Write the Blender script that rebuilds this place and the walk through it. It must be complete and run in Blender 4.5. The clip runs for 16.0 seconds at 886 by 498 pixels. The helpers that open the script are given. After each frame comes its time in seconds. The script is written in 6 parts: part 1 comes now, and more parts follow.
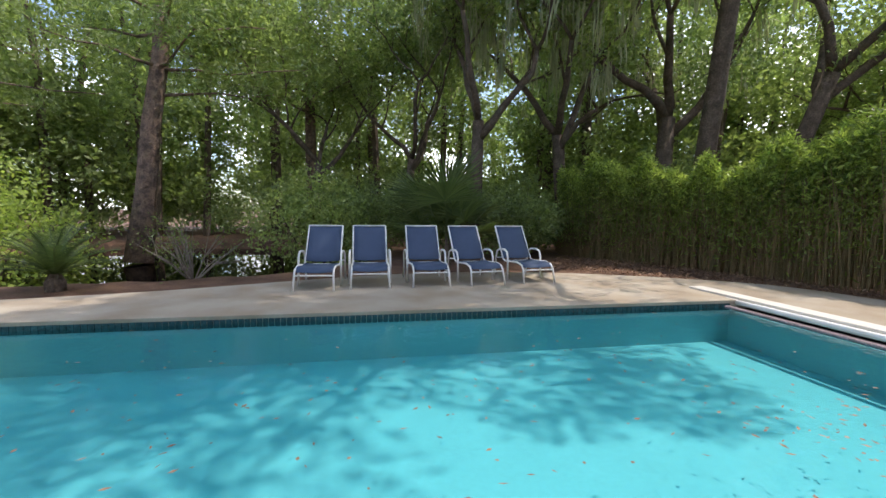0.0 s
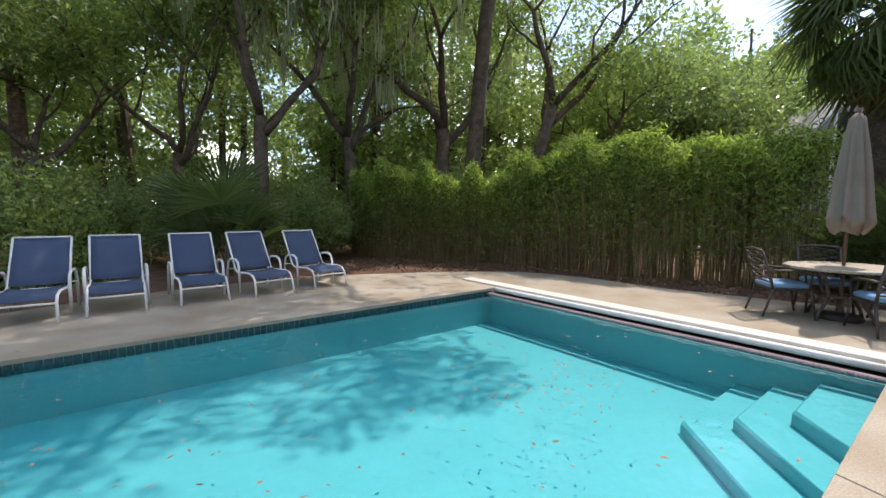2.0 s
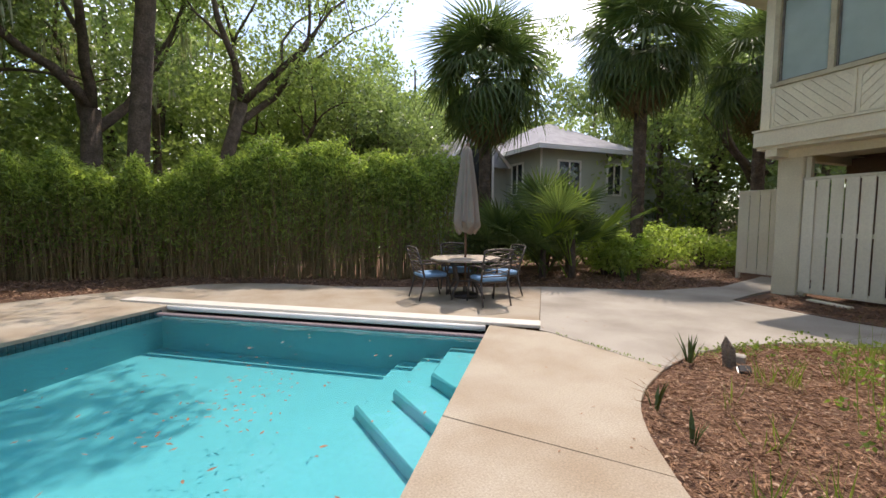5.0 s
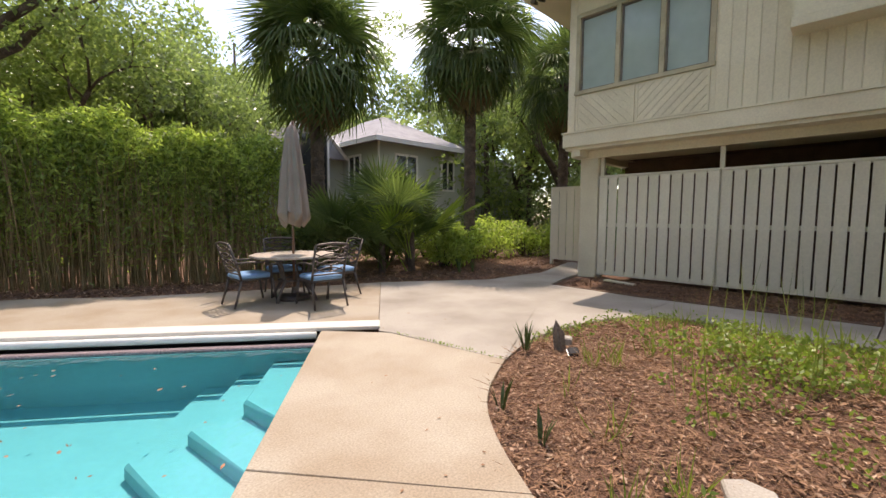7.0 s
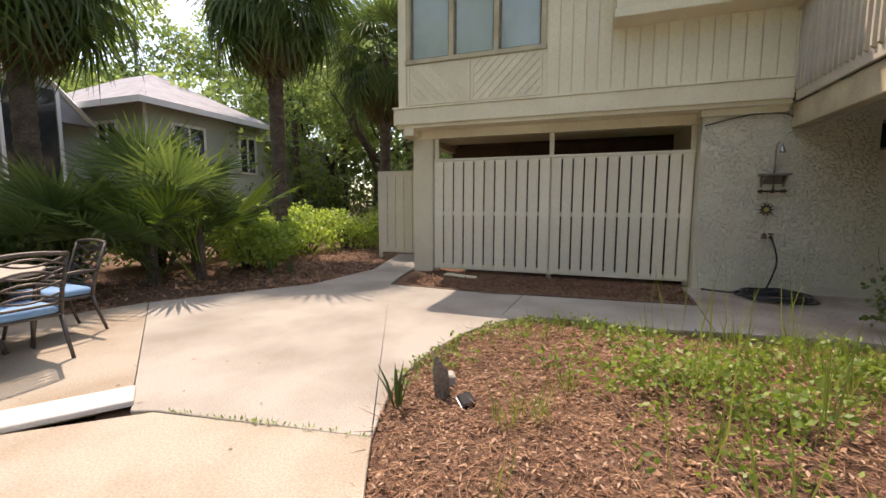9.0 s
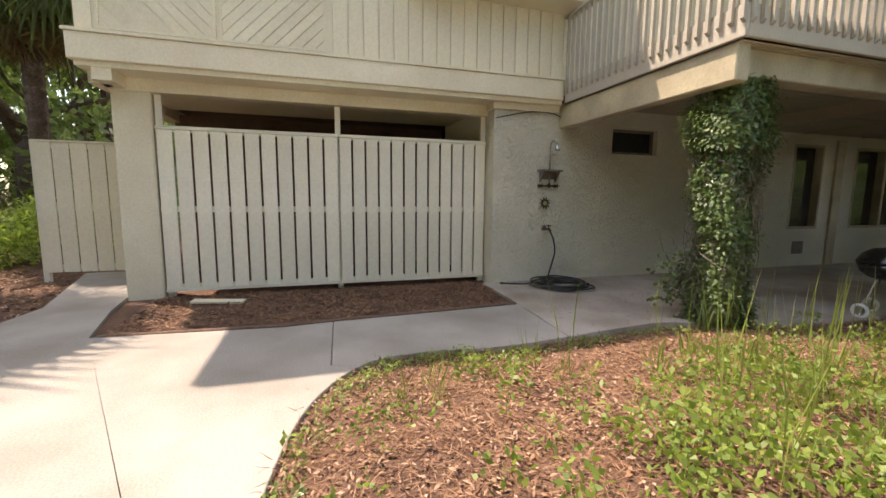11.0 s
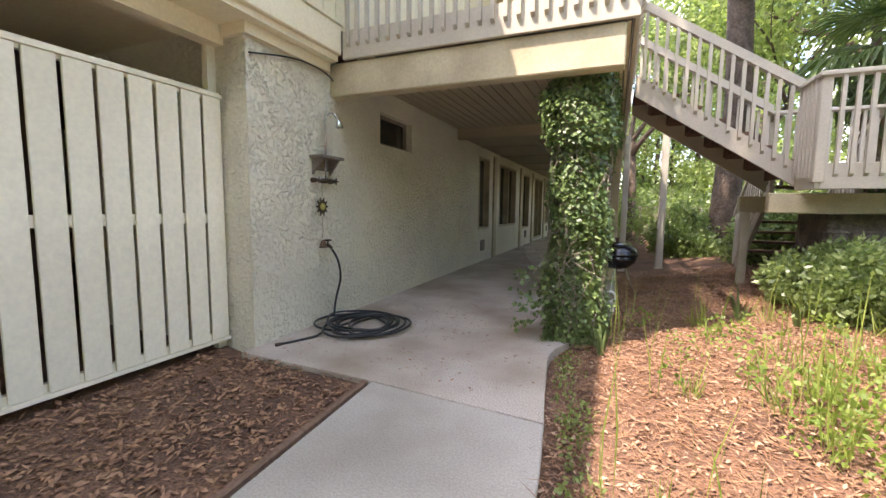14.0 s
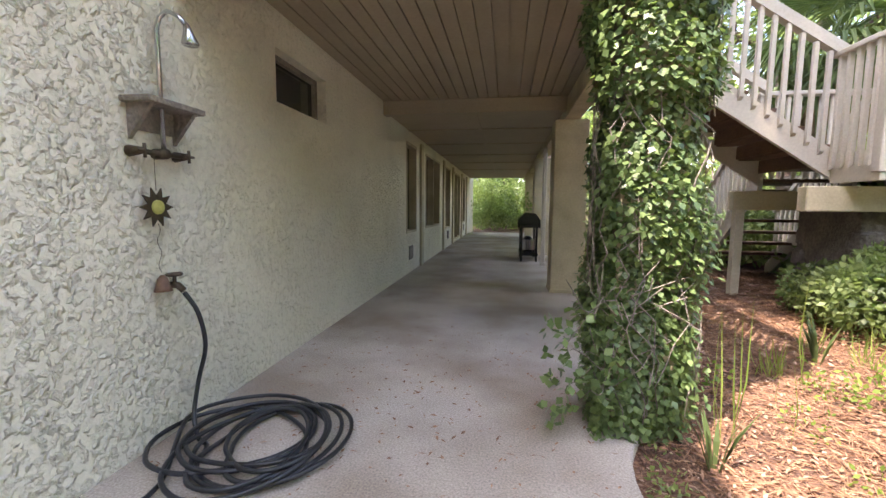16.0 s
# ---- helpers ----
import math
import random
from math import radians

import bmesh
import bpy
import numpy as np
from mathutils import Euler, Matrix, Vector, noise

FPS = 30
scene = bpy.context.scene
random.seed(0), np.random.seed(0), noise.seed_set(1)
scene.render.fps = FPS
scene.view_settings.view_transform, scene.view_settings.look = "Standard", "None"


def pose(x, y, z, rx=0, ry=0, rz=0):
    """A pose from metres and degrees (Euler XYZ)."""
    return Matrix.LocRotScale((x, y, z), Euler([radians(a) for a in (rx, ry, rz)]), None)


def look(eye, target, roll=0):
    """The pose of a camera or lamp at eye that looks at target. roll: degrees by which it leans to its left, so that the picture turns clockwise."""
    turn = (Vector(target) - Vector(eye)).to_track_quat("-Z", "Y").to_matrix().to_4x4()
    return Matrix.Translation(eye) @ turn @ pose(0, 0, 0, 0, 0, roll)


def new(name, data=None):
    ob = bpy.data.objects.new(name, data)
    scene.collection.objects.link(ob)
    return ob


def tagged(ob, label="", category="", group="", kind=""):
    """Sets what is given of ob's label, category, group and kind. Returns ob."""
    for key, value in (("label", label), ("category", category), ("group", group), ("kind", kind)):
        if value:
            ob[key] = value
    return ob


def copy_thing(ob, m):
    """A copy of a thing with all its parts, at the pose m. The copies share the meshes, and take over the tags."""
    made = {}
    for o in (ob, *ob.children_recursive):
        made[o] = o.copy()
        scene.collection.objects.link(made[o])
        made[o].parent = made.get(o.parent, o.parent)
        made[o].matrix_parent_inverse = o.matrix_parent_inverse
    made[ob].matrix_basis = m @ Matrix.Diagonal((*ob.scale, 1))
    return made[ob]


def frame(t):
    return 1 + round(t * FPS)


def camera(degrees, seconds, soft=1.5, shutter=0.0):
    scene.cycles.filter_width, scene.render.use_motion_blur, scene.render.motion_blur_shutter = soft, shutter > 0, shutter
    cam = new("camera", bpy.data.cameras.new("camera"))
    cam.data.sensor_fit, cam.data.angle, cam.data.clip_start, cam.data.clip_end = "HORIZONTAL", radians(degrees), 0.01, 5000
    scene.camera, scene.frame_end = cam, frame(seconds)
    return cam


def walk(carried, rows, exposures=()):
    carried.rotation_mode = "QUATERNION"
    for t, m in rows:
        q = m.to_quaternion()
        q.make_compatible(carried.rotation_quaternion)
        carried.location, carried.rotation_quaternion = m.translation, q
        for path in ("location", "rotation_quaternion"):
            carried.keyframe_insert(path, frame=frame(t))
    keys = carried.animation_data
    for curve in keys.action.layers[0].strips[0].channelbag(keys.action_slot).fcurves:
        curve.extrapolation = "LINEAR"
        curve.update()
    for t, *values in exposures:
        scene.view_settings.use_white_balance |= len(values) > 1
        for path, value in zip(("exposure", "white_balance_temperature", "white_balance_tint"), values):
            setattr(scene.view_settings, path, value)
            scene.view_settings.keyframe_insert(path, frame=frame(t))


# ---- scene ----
cam = camera(93.9, 16.0)
PATH = [
    (0, (0.142, -0.004, 1.367), (1.5, -1.462, 1.193), 0.7),
    (0.5, (0.11, -0.043, 1.371), (1.298, -1.644, 1.204), 0.6),
    (1, (0.073, -0.077, 1.386), (1.068, -1.804, 1.222), 0.6),
    (1.5, (0.012, -0.096, 1.415), (0.791, -1.931, 1.249), 0.4),
    (2, (-0.045, -0.117, 1.452), (0.502, -2.033, 1.282), 0.1),
    (2.5, (-0.089, -0.11, 1.468), (0.218, -2.079, 1.301), -0.0),
    (3, (-0.122, -0.101, 1.458), (-0.056, -2.094, 1.297), -0.0),
    (3.5, (-0.175, -0.086, 1.453), (-0.34, -2.073, 1.298), -0.2),
    (4, (-0.226, -0.069, 1.448), (-0.611, -2.025, 1.297), -0.1),
    (4.5, (-0.31, -0.041, 1.456), (-0.892, -1.949, 1.306), -0.2),
    (4.7, (-0.351, -0.062, 1.455), (-1.012, -1.944, 1.308), -0.0),
    (6.8, (-0.766, -0.528, 1.366), (-2.109, -2.002, 1.213), -0.0),
    (7, (-0.824, -0.596, 1.363), (-2.224, -2.016, 1.204), 0.2),
    (7.5, (-1.026, -0.824, 1.362), (-2.556, -2.101, 1.19), 0.2),
    (8, (-1.283, -1.121, 1.337), (-2.937, -2.231, 1.157), 0.1),
    (8.5, (-1.576, -1.444, 1.344), (-3.343, -2.359, 1.15), 0.1),
    (9, (-1.924, -1.744, 1.364), (-3.794, -2.419, 1.149), 0.1),
    (9.5, (-2.268, -2.025, 1.374), (-4.216, -2.413, 1.137), 0.1),
    (10, (-2.656, -2.312, 1.382), (-4.641, -2.362, 1.137), 0.3),
    (10.2, (-2.82, -2.41, 1.381), (-4.804, -2.326, 1.136), 0.3),
    (12.5, (-5.065, -3.331, 1.348), (-6.538, -1.998, 1.114), 0.9),
    (13, (-5.605, -3.283, 1.34), (-6.862, -1.744, 1.119), 0.7),
    (13.5, (-6.144, -3.151, 1.317), (-7.151, -1.436, 1.104), 0.8),
    (14, (-6.66, -2.902, 1.298), (-7.423, -1.064, 1.098), 0.7),
    (14.5, (-7.095, -2.58, 1.286), (-7.667, -0.673, 1.089), 0.5),
    (15, (-7.421, -2.161, 1.287), (-7.854, -0.219, 1.086), 0.2),
    (15.5, (-7.637, -1.676, 1.31), (-7.99, 0.282, 1.105), 0.4),
    (16, (-7.788, -1.174, 1.307), (-8.088, 0.793, 1.1), 0.4),
]
EXPOSURES = [(0, 1.2, 6700, 15), (4.5, 1.1, 6900, 17), (7, 1.3, 7400, 21), (10, 1.7, 7500, 22), (12.5, 2.4, 7500, 22), (13.5, 2.6, 7200, 22), (16, 3.2, 6900, 25)]
walk(cam, [(t, look(eye, target, roll)) for t, eye, target, roll in PATH], EXPOSURES)
# ---------- world and light ----------
SUN_TRAVEL = Vector((0.33, 0.41, -1.0)).normalized()
world = bpy.data.worlds.new("sky")
scene.world = world
world.use_nodes = True
wn = world.node_tree
sky = wn.nodes.new("ShaderNodeTexSky")
sky.sky_type = 'NISHITA'
sky.sun_disc = False
sky.sun_elevation = math.asin(-SUN_TRAVEL.z)
sky.sun_rotation = math.atan2(-SUN_TRAVEL.x, -SUN_TRAVEL.y)
bg = wn.nodes["Background"]
bg.inputs[1].default_value = 0.15
# drifting white clouds in the blue
tc = wn.nodes.new("ShaderNodeTexCoord")
cn = wn.nodes.new("ShaderNodeTexNoise")
cn.inputs["Scale"].default_value = 3.2
cn.inputs["Detail"].default_value = 6
cr = wn.nodes.new("ShaderNodeValToRGB")
cr.color_ramp.elements[0].position = 0.53
cr.color_ramp.elements[1].position = 0.68
cm = wn.nodes.new("ShaderNodeMixRGB")
cm.inputs[2].default_value = (11.0, 11.2, 11.5, 1)
wn.links.new(tc.outputs["Generated"], cn.inputs["Vector"])
wn.links.new(cn.outputs["Fac"], cr.inputs[0])
wn.links.new(cr.outputs[0], cm.inputs[0])
wn.links.new(sky.outputs[0], cm.inputs[1])
wn.links.new(cm.outputs[0], bg.inputs[0])
sun = new("sun", bpy.data.lights.new("sun", 'SUN'))
sun.data.energy = 2.0
sun.data.angle = radians(0.55)
sun.data.color = (1.0, 0.94, 0.84)
sun.matrix_world = Matrix.Translation((0, 0, 30)) @ SUN_TRAVEL.to_track_quat("-Z", "Y").to_matrix().to_4x4()

rng = np.random.default_rng(7)


# ---------- materials ----------
def mat(name, col, rough=0.7, var=0.25, scale=3.0, fine=40.0, bump=0.2, col2=None, metal=0.0, spec=0.4, each=0.0, bdist=0.01, patch=0.55):
    """Two-scale mottled surface: col blends to col2 in patches, fine grain on top, bump from the grain."""
    m = bpy.data.materials.new(name)
    m.use_nodes = True
    n, l = m.node_tree.nodes, m.node_tree.links
    b = n["Principled BSDF"]
    b.inputs["Roughness"].default_value = rough
    b.inputs["Metallic"].default_value = metal
    b.inputs["Specular IOR Level"].default_value = spec
    co = n.new("ShaderNodeTexCoord")
    big, small = n.new("ShaderNodeTexNoise"), n.new("ShaderNodeTexNoise")
    big.inputs["Scale"].default_value, big.inputs["Detail"].default_value = scale, 5
    small.inputs["Scale"].default_value, small.inputs["Detail"].default_value = fine, 4
    for t in (big, small):
        l.new(co.outputs["Object"], t.inputs["Vector"])
    ramp = n.new("ShaderNodeValToRGB")
    ramp.color_ramp.elements[0].position, ramp.color_ramp.elements[1].position = patch - 0.17, patch + 0.13
    l.new(big.outputs["Fac"], ramp.inputs[0])
    mix = n.new("ShaderNodeMixRGB")
    c2 = col2 or tuple(c * (1 - var) for c in col)
    mix.inputs[1].default_value, mix.inputs[2].default_value = (*col, 1), (*c2, 1)
    l.new(ramp.outputs[0], mix.inputs[0])
    hs = n.new("ShaderNodeHueSaturation")
    mr = n.new("ShaderNodeMapRange")
    mr.inputs[1].default_value, mr.inputs[2].default_value = 0.25, 0.75
    mr.inputs[3].default_value, mr.inputs[4].default_value = 1 - var, 1 + var
    l.new(small.outputs["Fac"], mr.inputs[0])
    val = mr.outputs[0]
    if each:
        oi = n.new("ShaderNodeObjectInfo")
        m2 = n.new("ShaderNodeMapRange")
        m2.inputs[3].default_value, m2.inputs[4].default_value = 1 - each, 1 + each
        l.new(oi.outputs["Random"], m2.inputs[0])
        mul = n.new("ShaderNodeMath")
        mul.operation = 'MULTIPLY'
        l.new(val, mul.inputs[0]), l.new(m2.outputs[0], mul.inputs[1])
        val = mul.outputs[0]
    l.new(val, hs.inputs["Value"])
    l.new(mix.outputs[0], hs.inputs["Color"])
    l.new(hs.outputs[0], b.inputs["Base Color"])
    if bump:
        bp = n.new("ShaderNodeBump")
        bp.inputs["Strength"].default_value, bp.inputs["Distance"].default_value = bump, bdist
        l.new(small.outputs["Fac"], bp.inputs["Height"])
        l.new(bp.outputs[0], b.inputs["Normal"])
    return m


def leaf_mat(name, a, c, rough=0.45, glow=0.35):
    """Leaves: a spread of greens by place, some light let through."""
    m = bpy.data.materials.new(name)
    m.use_nodes = True
    n, l = m.node_tree.nodes, m.node_tree.links
    b = n["Principled BSDF"]
    b.inputs["Roughness"].default_value = rough
    b.inputs["Specular IOR Level"].default_value = 0.4
    co = n.new("ShaderNodeTexCoord")
    big, small = n.new("ShaderNodeTexNoise"), n.new("ShaderNodeTexWhiteNoise")
    big.inputs["Scale"].default_value, big.inputs["Detail"].default_value = 0.9, 6
    l.new(co.outputs["Object"], big.inputs["Vector"])
    geo = n.new("ShaderNodeNewGeometry")
    mix = n.new("ShaderNodeMixRGB")
    mix.inputs[1].default_value, mix.inputs[2].default_value = (*a, 1), (*c, 1)
    add = n.new("ShaderNodeMath")
    add.operation = 'MULTIPLY_ADD'
    l.new(geo.outputs["Random Per Island"], add.inputs[0])
    add.inputs[1].default_value = 0.7
    sh = n.new("ShaderNodeMath")
    sh.operation = 'SUBTRACT'
    l.new(big.outputs["Fac"], sh.inputs[0])
    sh.inputs[1].default_value = 0.3
    l.new(sh.outputs[0], add.inputs[2])
    l.new(add.outputs[0], mix.inputs[0])
    l.new(mix.outputs[0], b.inputs["Base Color"])
    tr = n.new("ShaderNodeBsdfTranslucent")
    br = n.new("ShaderNodeMixRGB")
    br.blend_type = 'MULTIPLY'
    br.inputs[0].default_value = 1
    br.inputs[2].default_value = (1.5, 1.6, 0.95, 1)
    l.new(mix.outputs[0], br.inputs[1])
    l.new(br.outputs[0], tr.inputs[0])
    ms = n.new("ShaderNodeMixShader")
    ms.inputs[0].default_value = glow
    l.new(b.outputs[0], ms.inputs[1]), l.new(tr.outputs[0], ms.inputs[2])
    l.new(ms.outputs[0], n["Material Output"].inputs[0])
    return m


def water_mat(name, tint, rough=0.0, wave=9.0, strength=0.12):
    m = bpy.data.materials.new(name)
    m.use_nodes = True
    n, l = m.node_tree.nodes, m.node_tree.links
    n.remove(n["Principled BSDF"])
    tr, gl, fr, ms = n.new("ShaderNodeBsdfTransparent"), n.new("ShaderNodeBsdfGlossy"), n.new("ShaderNodeFresnel"), n.new("ShaderNodeMixShader")
    tr.inputs[0].default_value = (*tint, 1)
    gl.inputs["Roughness"].default_value = rough
    fr.inputs[0].default_value = 1.33
    co, no, bp = n.new("ShaderNodeTexCoord"), n.new("ShaderNodeTexNoise"), n.new("ShaderNodeBump")
    no.inputs["Scale"].default_value, no.inputs["Detail"].default_value = wave, 3
    bp.inputs["Strength"].default_value, bp.inputs["Distance"].default_value = strength, 0.02
    l.new(co.outputs["Object"], no.inputs["Vector"])
    l.new(no.outputs["Fac"], bp.inputs["Height"])
    l.new(bp.outputs[0], gl.inputs["Normal"]), l.new(bp.outputs[0], fr.inputs["Normal"])
    l.new(fr.outputs[0], ms.inputs[0]), l.new(tr.outputs[0], ms.inputs[1]), l.new(gl.outputs[0], ms.inputs[2])
    l.new(ms.outputs[0], n["Material Output"].inputs[0])
    return m


M_CONC = mat("concrete_tan", (0.39, 0.34, 0.27), 0.85, 0.24, 1.3, 75, 0.35, col2=(0.31, 0.245, 0.175), each=0.05, bdist=0.006)
M_PATH = mat("concrete_pale", (0.385, 0.352, 0.305), 0.85, 0.2, 1.1, 80, 0.35, col2=(0.27, 0.24, 0.20), each=0.04, bdist=0.005)
M_PORCH = mat("concrete_porch", (0.45, 0.395, 0.335), 0.8, 0.36, 1.1, 90, 0.7, col2=(0.27, 0.215, 0.165), bdist=0.006)
M_PLASTER = mat("pool_plaster", (0.25, 0.48, 0.51), 0.7, 0.05, 1.5, 20, 0.1)
M_TILE = mat("waterline_tile", (0.03, 0.07, 0.08), 0.25, 0.5, 20, 60, 0.1, each=0.4)
M_GRIT = mat("pebble_band", (0.30, 0.24, 0.25), 0.8, 0.6, 60, 160, 0.8, col2=(0.12, 0.09, 0.11))
M_WHITE = mat("white_enamel", (0.80, 0.79, 0.76), 0.4, 0.05, 4, 60, 0.05)
M_LID = mat("reel_lid", (0.66, 0.62, 0.56), 0.6, 0.1, 3, 60, 0.1)
M_DARK = mat("dark_recess", (0.02, 0.02, 0.022), 0.8, 0.2)
M_SLING = mat("navy_sling", (0.055, 0.085, 0.15), 0.75, 0.12, 3, 300, 0.3, bdist=0.002)
M_IRON = mat("cast_bronze_metal", (0.13, 0.11, 0.10), 0.5, 0.3, 8, 90, 0.2, metal=0.6)
M_CUSH = mat("blue_cushion", (0.20, 0.36, 0.58), 0.9, 0.12, 5, 200, 0.3, bdist=0.002)
M_TABLE = mat("stone_table_top", (0.45, 0.38, 0.31), 0.6, 0.25, 8, 60, 0.1)
M_CANVAS = mat("taupe_canvas", (0.29, 0.24, 0.205), 0.95, 0.12, 3, 150, 0.3, bdist=0.003)
M_CREAM = mat("cream_painted_wood", (0.80, 0.72, 0.53), 0.65, 0.08, 1.5, 35, 0.15, col2=(0.72, 0.63, 0.45), each=0.05, bdist=0.003)
M_FENCE = mat("cream_fence_paint", (0.80, 0.745, 0.585), 0.65, 0.07, 1.2, 30, 0.15, col2=(0.70, 0.64, 0.49), each=0.06, bdist=0.003)
M_RAIL = mat("pale_rail_paint", (0.50, 0.45, 0.36), 0.6, 0.08, 2, 40, 0.15, each=0.05, bdist=0.003)
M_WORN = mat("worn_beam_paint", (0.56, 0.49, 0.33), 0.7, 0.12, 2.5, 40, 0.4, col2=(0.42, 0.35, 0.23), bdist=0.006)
M_BROWN = mat("brown_timber", (0.17, 0.10, 0.065), 0.8, 0.25, 4, 40, 0.3)
M_GLASS = mat("window_blind_glass", (0.42, 0.50, 0.46), 0.08, 0.08, 1.0, 4, 0.0, spec=0.8)
M_BLACKGLASS = mat("dark_window_glass", (0.03, 0.032, 0.035), 0.06, 0.2, 1, 5, 0, spec=0.8)
M_MULCH = mat("pine_straw_mulch", (0.19, 0.105, 0.065), 0.95, 0.5, 2.0, 55, 1.0, col2=(0.11, 0.06, 0.04), bdist=0.03)
M_SOIL = mat("woodland_floor", (0.13, 0.085, 0.05), 0.95, 0.5, 0.5, 25, 1.0, col2=(0.07, 0.065, 0.03), bdist=0.04)
M_CHIP = mat("dry_leaf_litter", (0.33, 0.185, 0.105), 0.8, 0.5, 9, 30, 0.2, col2=(0.17, 0.085, 0.05))
M_BARK = mat("grey_brown_bark", (0.15, 0.11, 0.085), 0.95, 0.4, 4, 22, 1.0, col2=(0.08, 0.06, 0.045), bdist=0.04)
M_PINE = mat("pine_bark", (0.24, 0.16, 0.12), 0.95, 0.4, 5, 18, 1.0, col2=(0.10, 0.07, 0.06), bdist=0.05)
M_DEAD = mat("grey_dead_wood", (0.27, 0.23, 0.19), 0.95, 0.35, 6, 50, 0.8, bdist=0.02)
M_CANE = mat("bamboo_cane", (0.28, 0.20, 0.10), 0.7, 0.3, 3, 30, 0.2, col2=(0.14, 0.12, 0.05))
M_OAK = leaf_mat("oak_leaf", (0.11, 0.16, 0.06), (0.35, 0.42, 0.17), rough=0.33, glow=0.52)
M_DEEP = leaf_mat("shade_leaf", (0.08, 0.12, 0.05), (0.28, 0.35, 0.15), rough=0.33, glow=0.5)
# lime green leaves; also carries the sunlight coloured onto the hedge top
M_LIME = leaf_mat("lime_sunlit_leaf", (0.16, 0.24, 0.055), (0.44, 0.52, 0.15), rough=0.35, glow=0.52)
M_HEDGE = leaf_mat("hedge_leaf", (0.07, 0.11, 0.03), (0.29, 0.36, 0.10), rough=0.35, glow=0.48)
M_NEEDLE = leaf_mat("pine_needle", (0.08, 0.13, 0.04), (0.22, 0.28, 0.09), glow=0.4)
M_MOSS = leaf_mat("hanging_moss", (0.24, 0.25, 0.17), (0.42, 0.42, 0.30), rough=0.9, glow=0.45)
M_PALM = leaf_mat("palm_blade", (0.05, 0.085, 0.03), (0.15, 0.20, 0.07), glow=0.35)
M_PALMDRY = leaf_mat("dry_palm_blade", (0.16, 0.11, 0.06), (0.26, 0.19, 0.10), rough=0.8)
M_YUCCA = leaf_mat("bright_palm_blade", (0.13, 0.22, 0.04), (0.33, 0.42, 0.08))
M_IVY = leaf_mat("ivy_leaf", (0.045, 0.085, 0.03), (0.20, 0.28, 0.10), rough=0.38, glow=0.25)
M_WEED = leaf_mat("weed_leaf", (0.09, 0.16, 0.03), (0.26, 0.33, 0.075), glow=0.4)
M_LAWN = leaf_mat("grass_blade", (0.10, 0.16, 0.03), (0.28, 0.32, 0.08))
M_ROOF = mat("grey_shingle_roof", (0.36, 0.35, 0.36), 0.9, 0.2, 2, 30, 0.5, each=0.1)
M_SAGE = mat("sage_siding", (0.42, 0.45, 0.38), 0.8, 0.08, 1, 20, 0.1)
M_TRIM = mat("white_trim", (0.75, 0.74, 0.70), 0.6, 0.05)
M_HOSE = mat("black_rubber_hose", (0.025, 0.027, 0.03), 0.35, 0.2, 10, 60, 0.1)
M_CHROME = mat("brushed_steel", (0.55, 0.56, 0.57), 0.25, 0.1, 10, 100, 0.05, metal=1.0)
M_BRASS = mat("weathered_bronze", (0.10, 0.075, 0.05), 0.5, 0.3, 20, 80, 0.2, metal=0.7)
M_KETTLE = mat("black_enamel", (0.012, 0.012, 0.013), 0.2, 0.2, 5, 50, 0.02, spec=0.6)
M_STONE = mat("field_stone", (0.22, 0.18, 0.15), 0.9, 0.35, 4, 30, 0.8, each=0.3, bdist=0.03)
M_PANEL = mat("painted_ceiling_board", (0.36, 0.30, 0.21), 0.6, 0.08, 2, 30, 0.1, each=0.05)
M_SUNFACE = mat("yellow_ceramic", (0.45, 0.42, 0.12), 0.5, 0.15, 20, 60, 0.1)


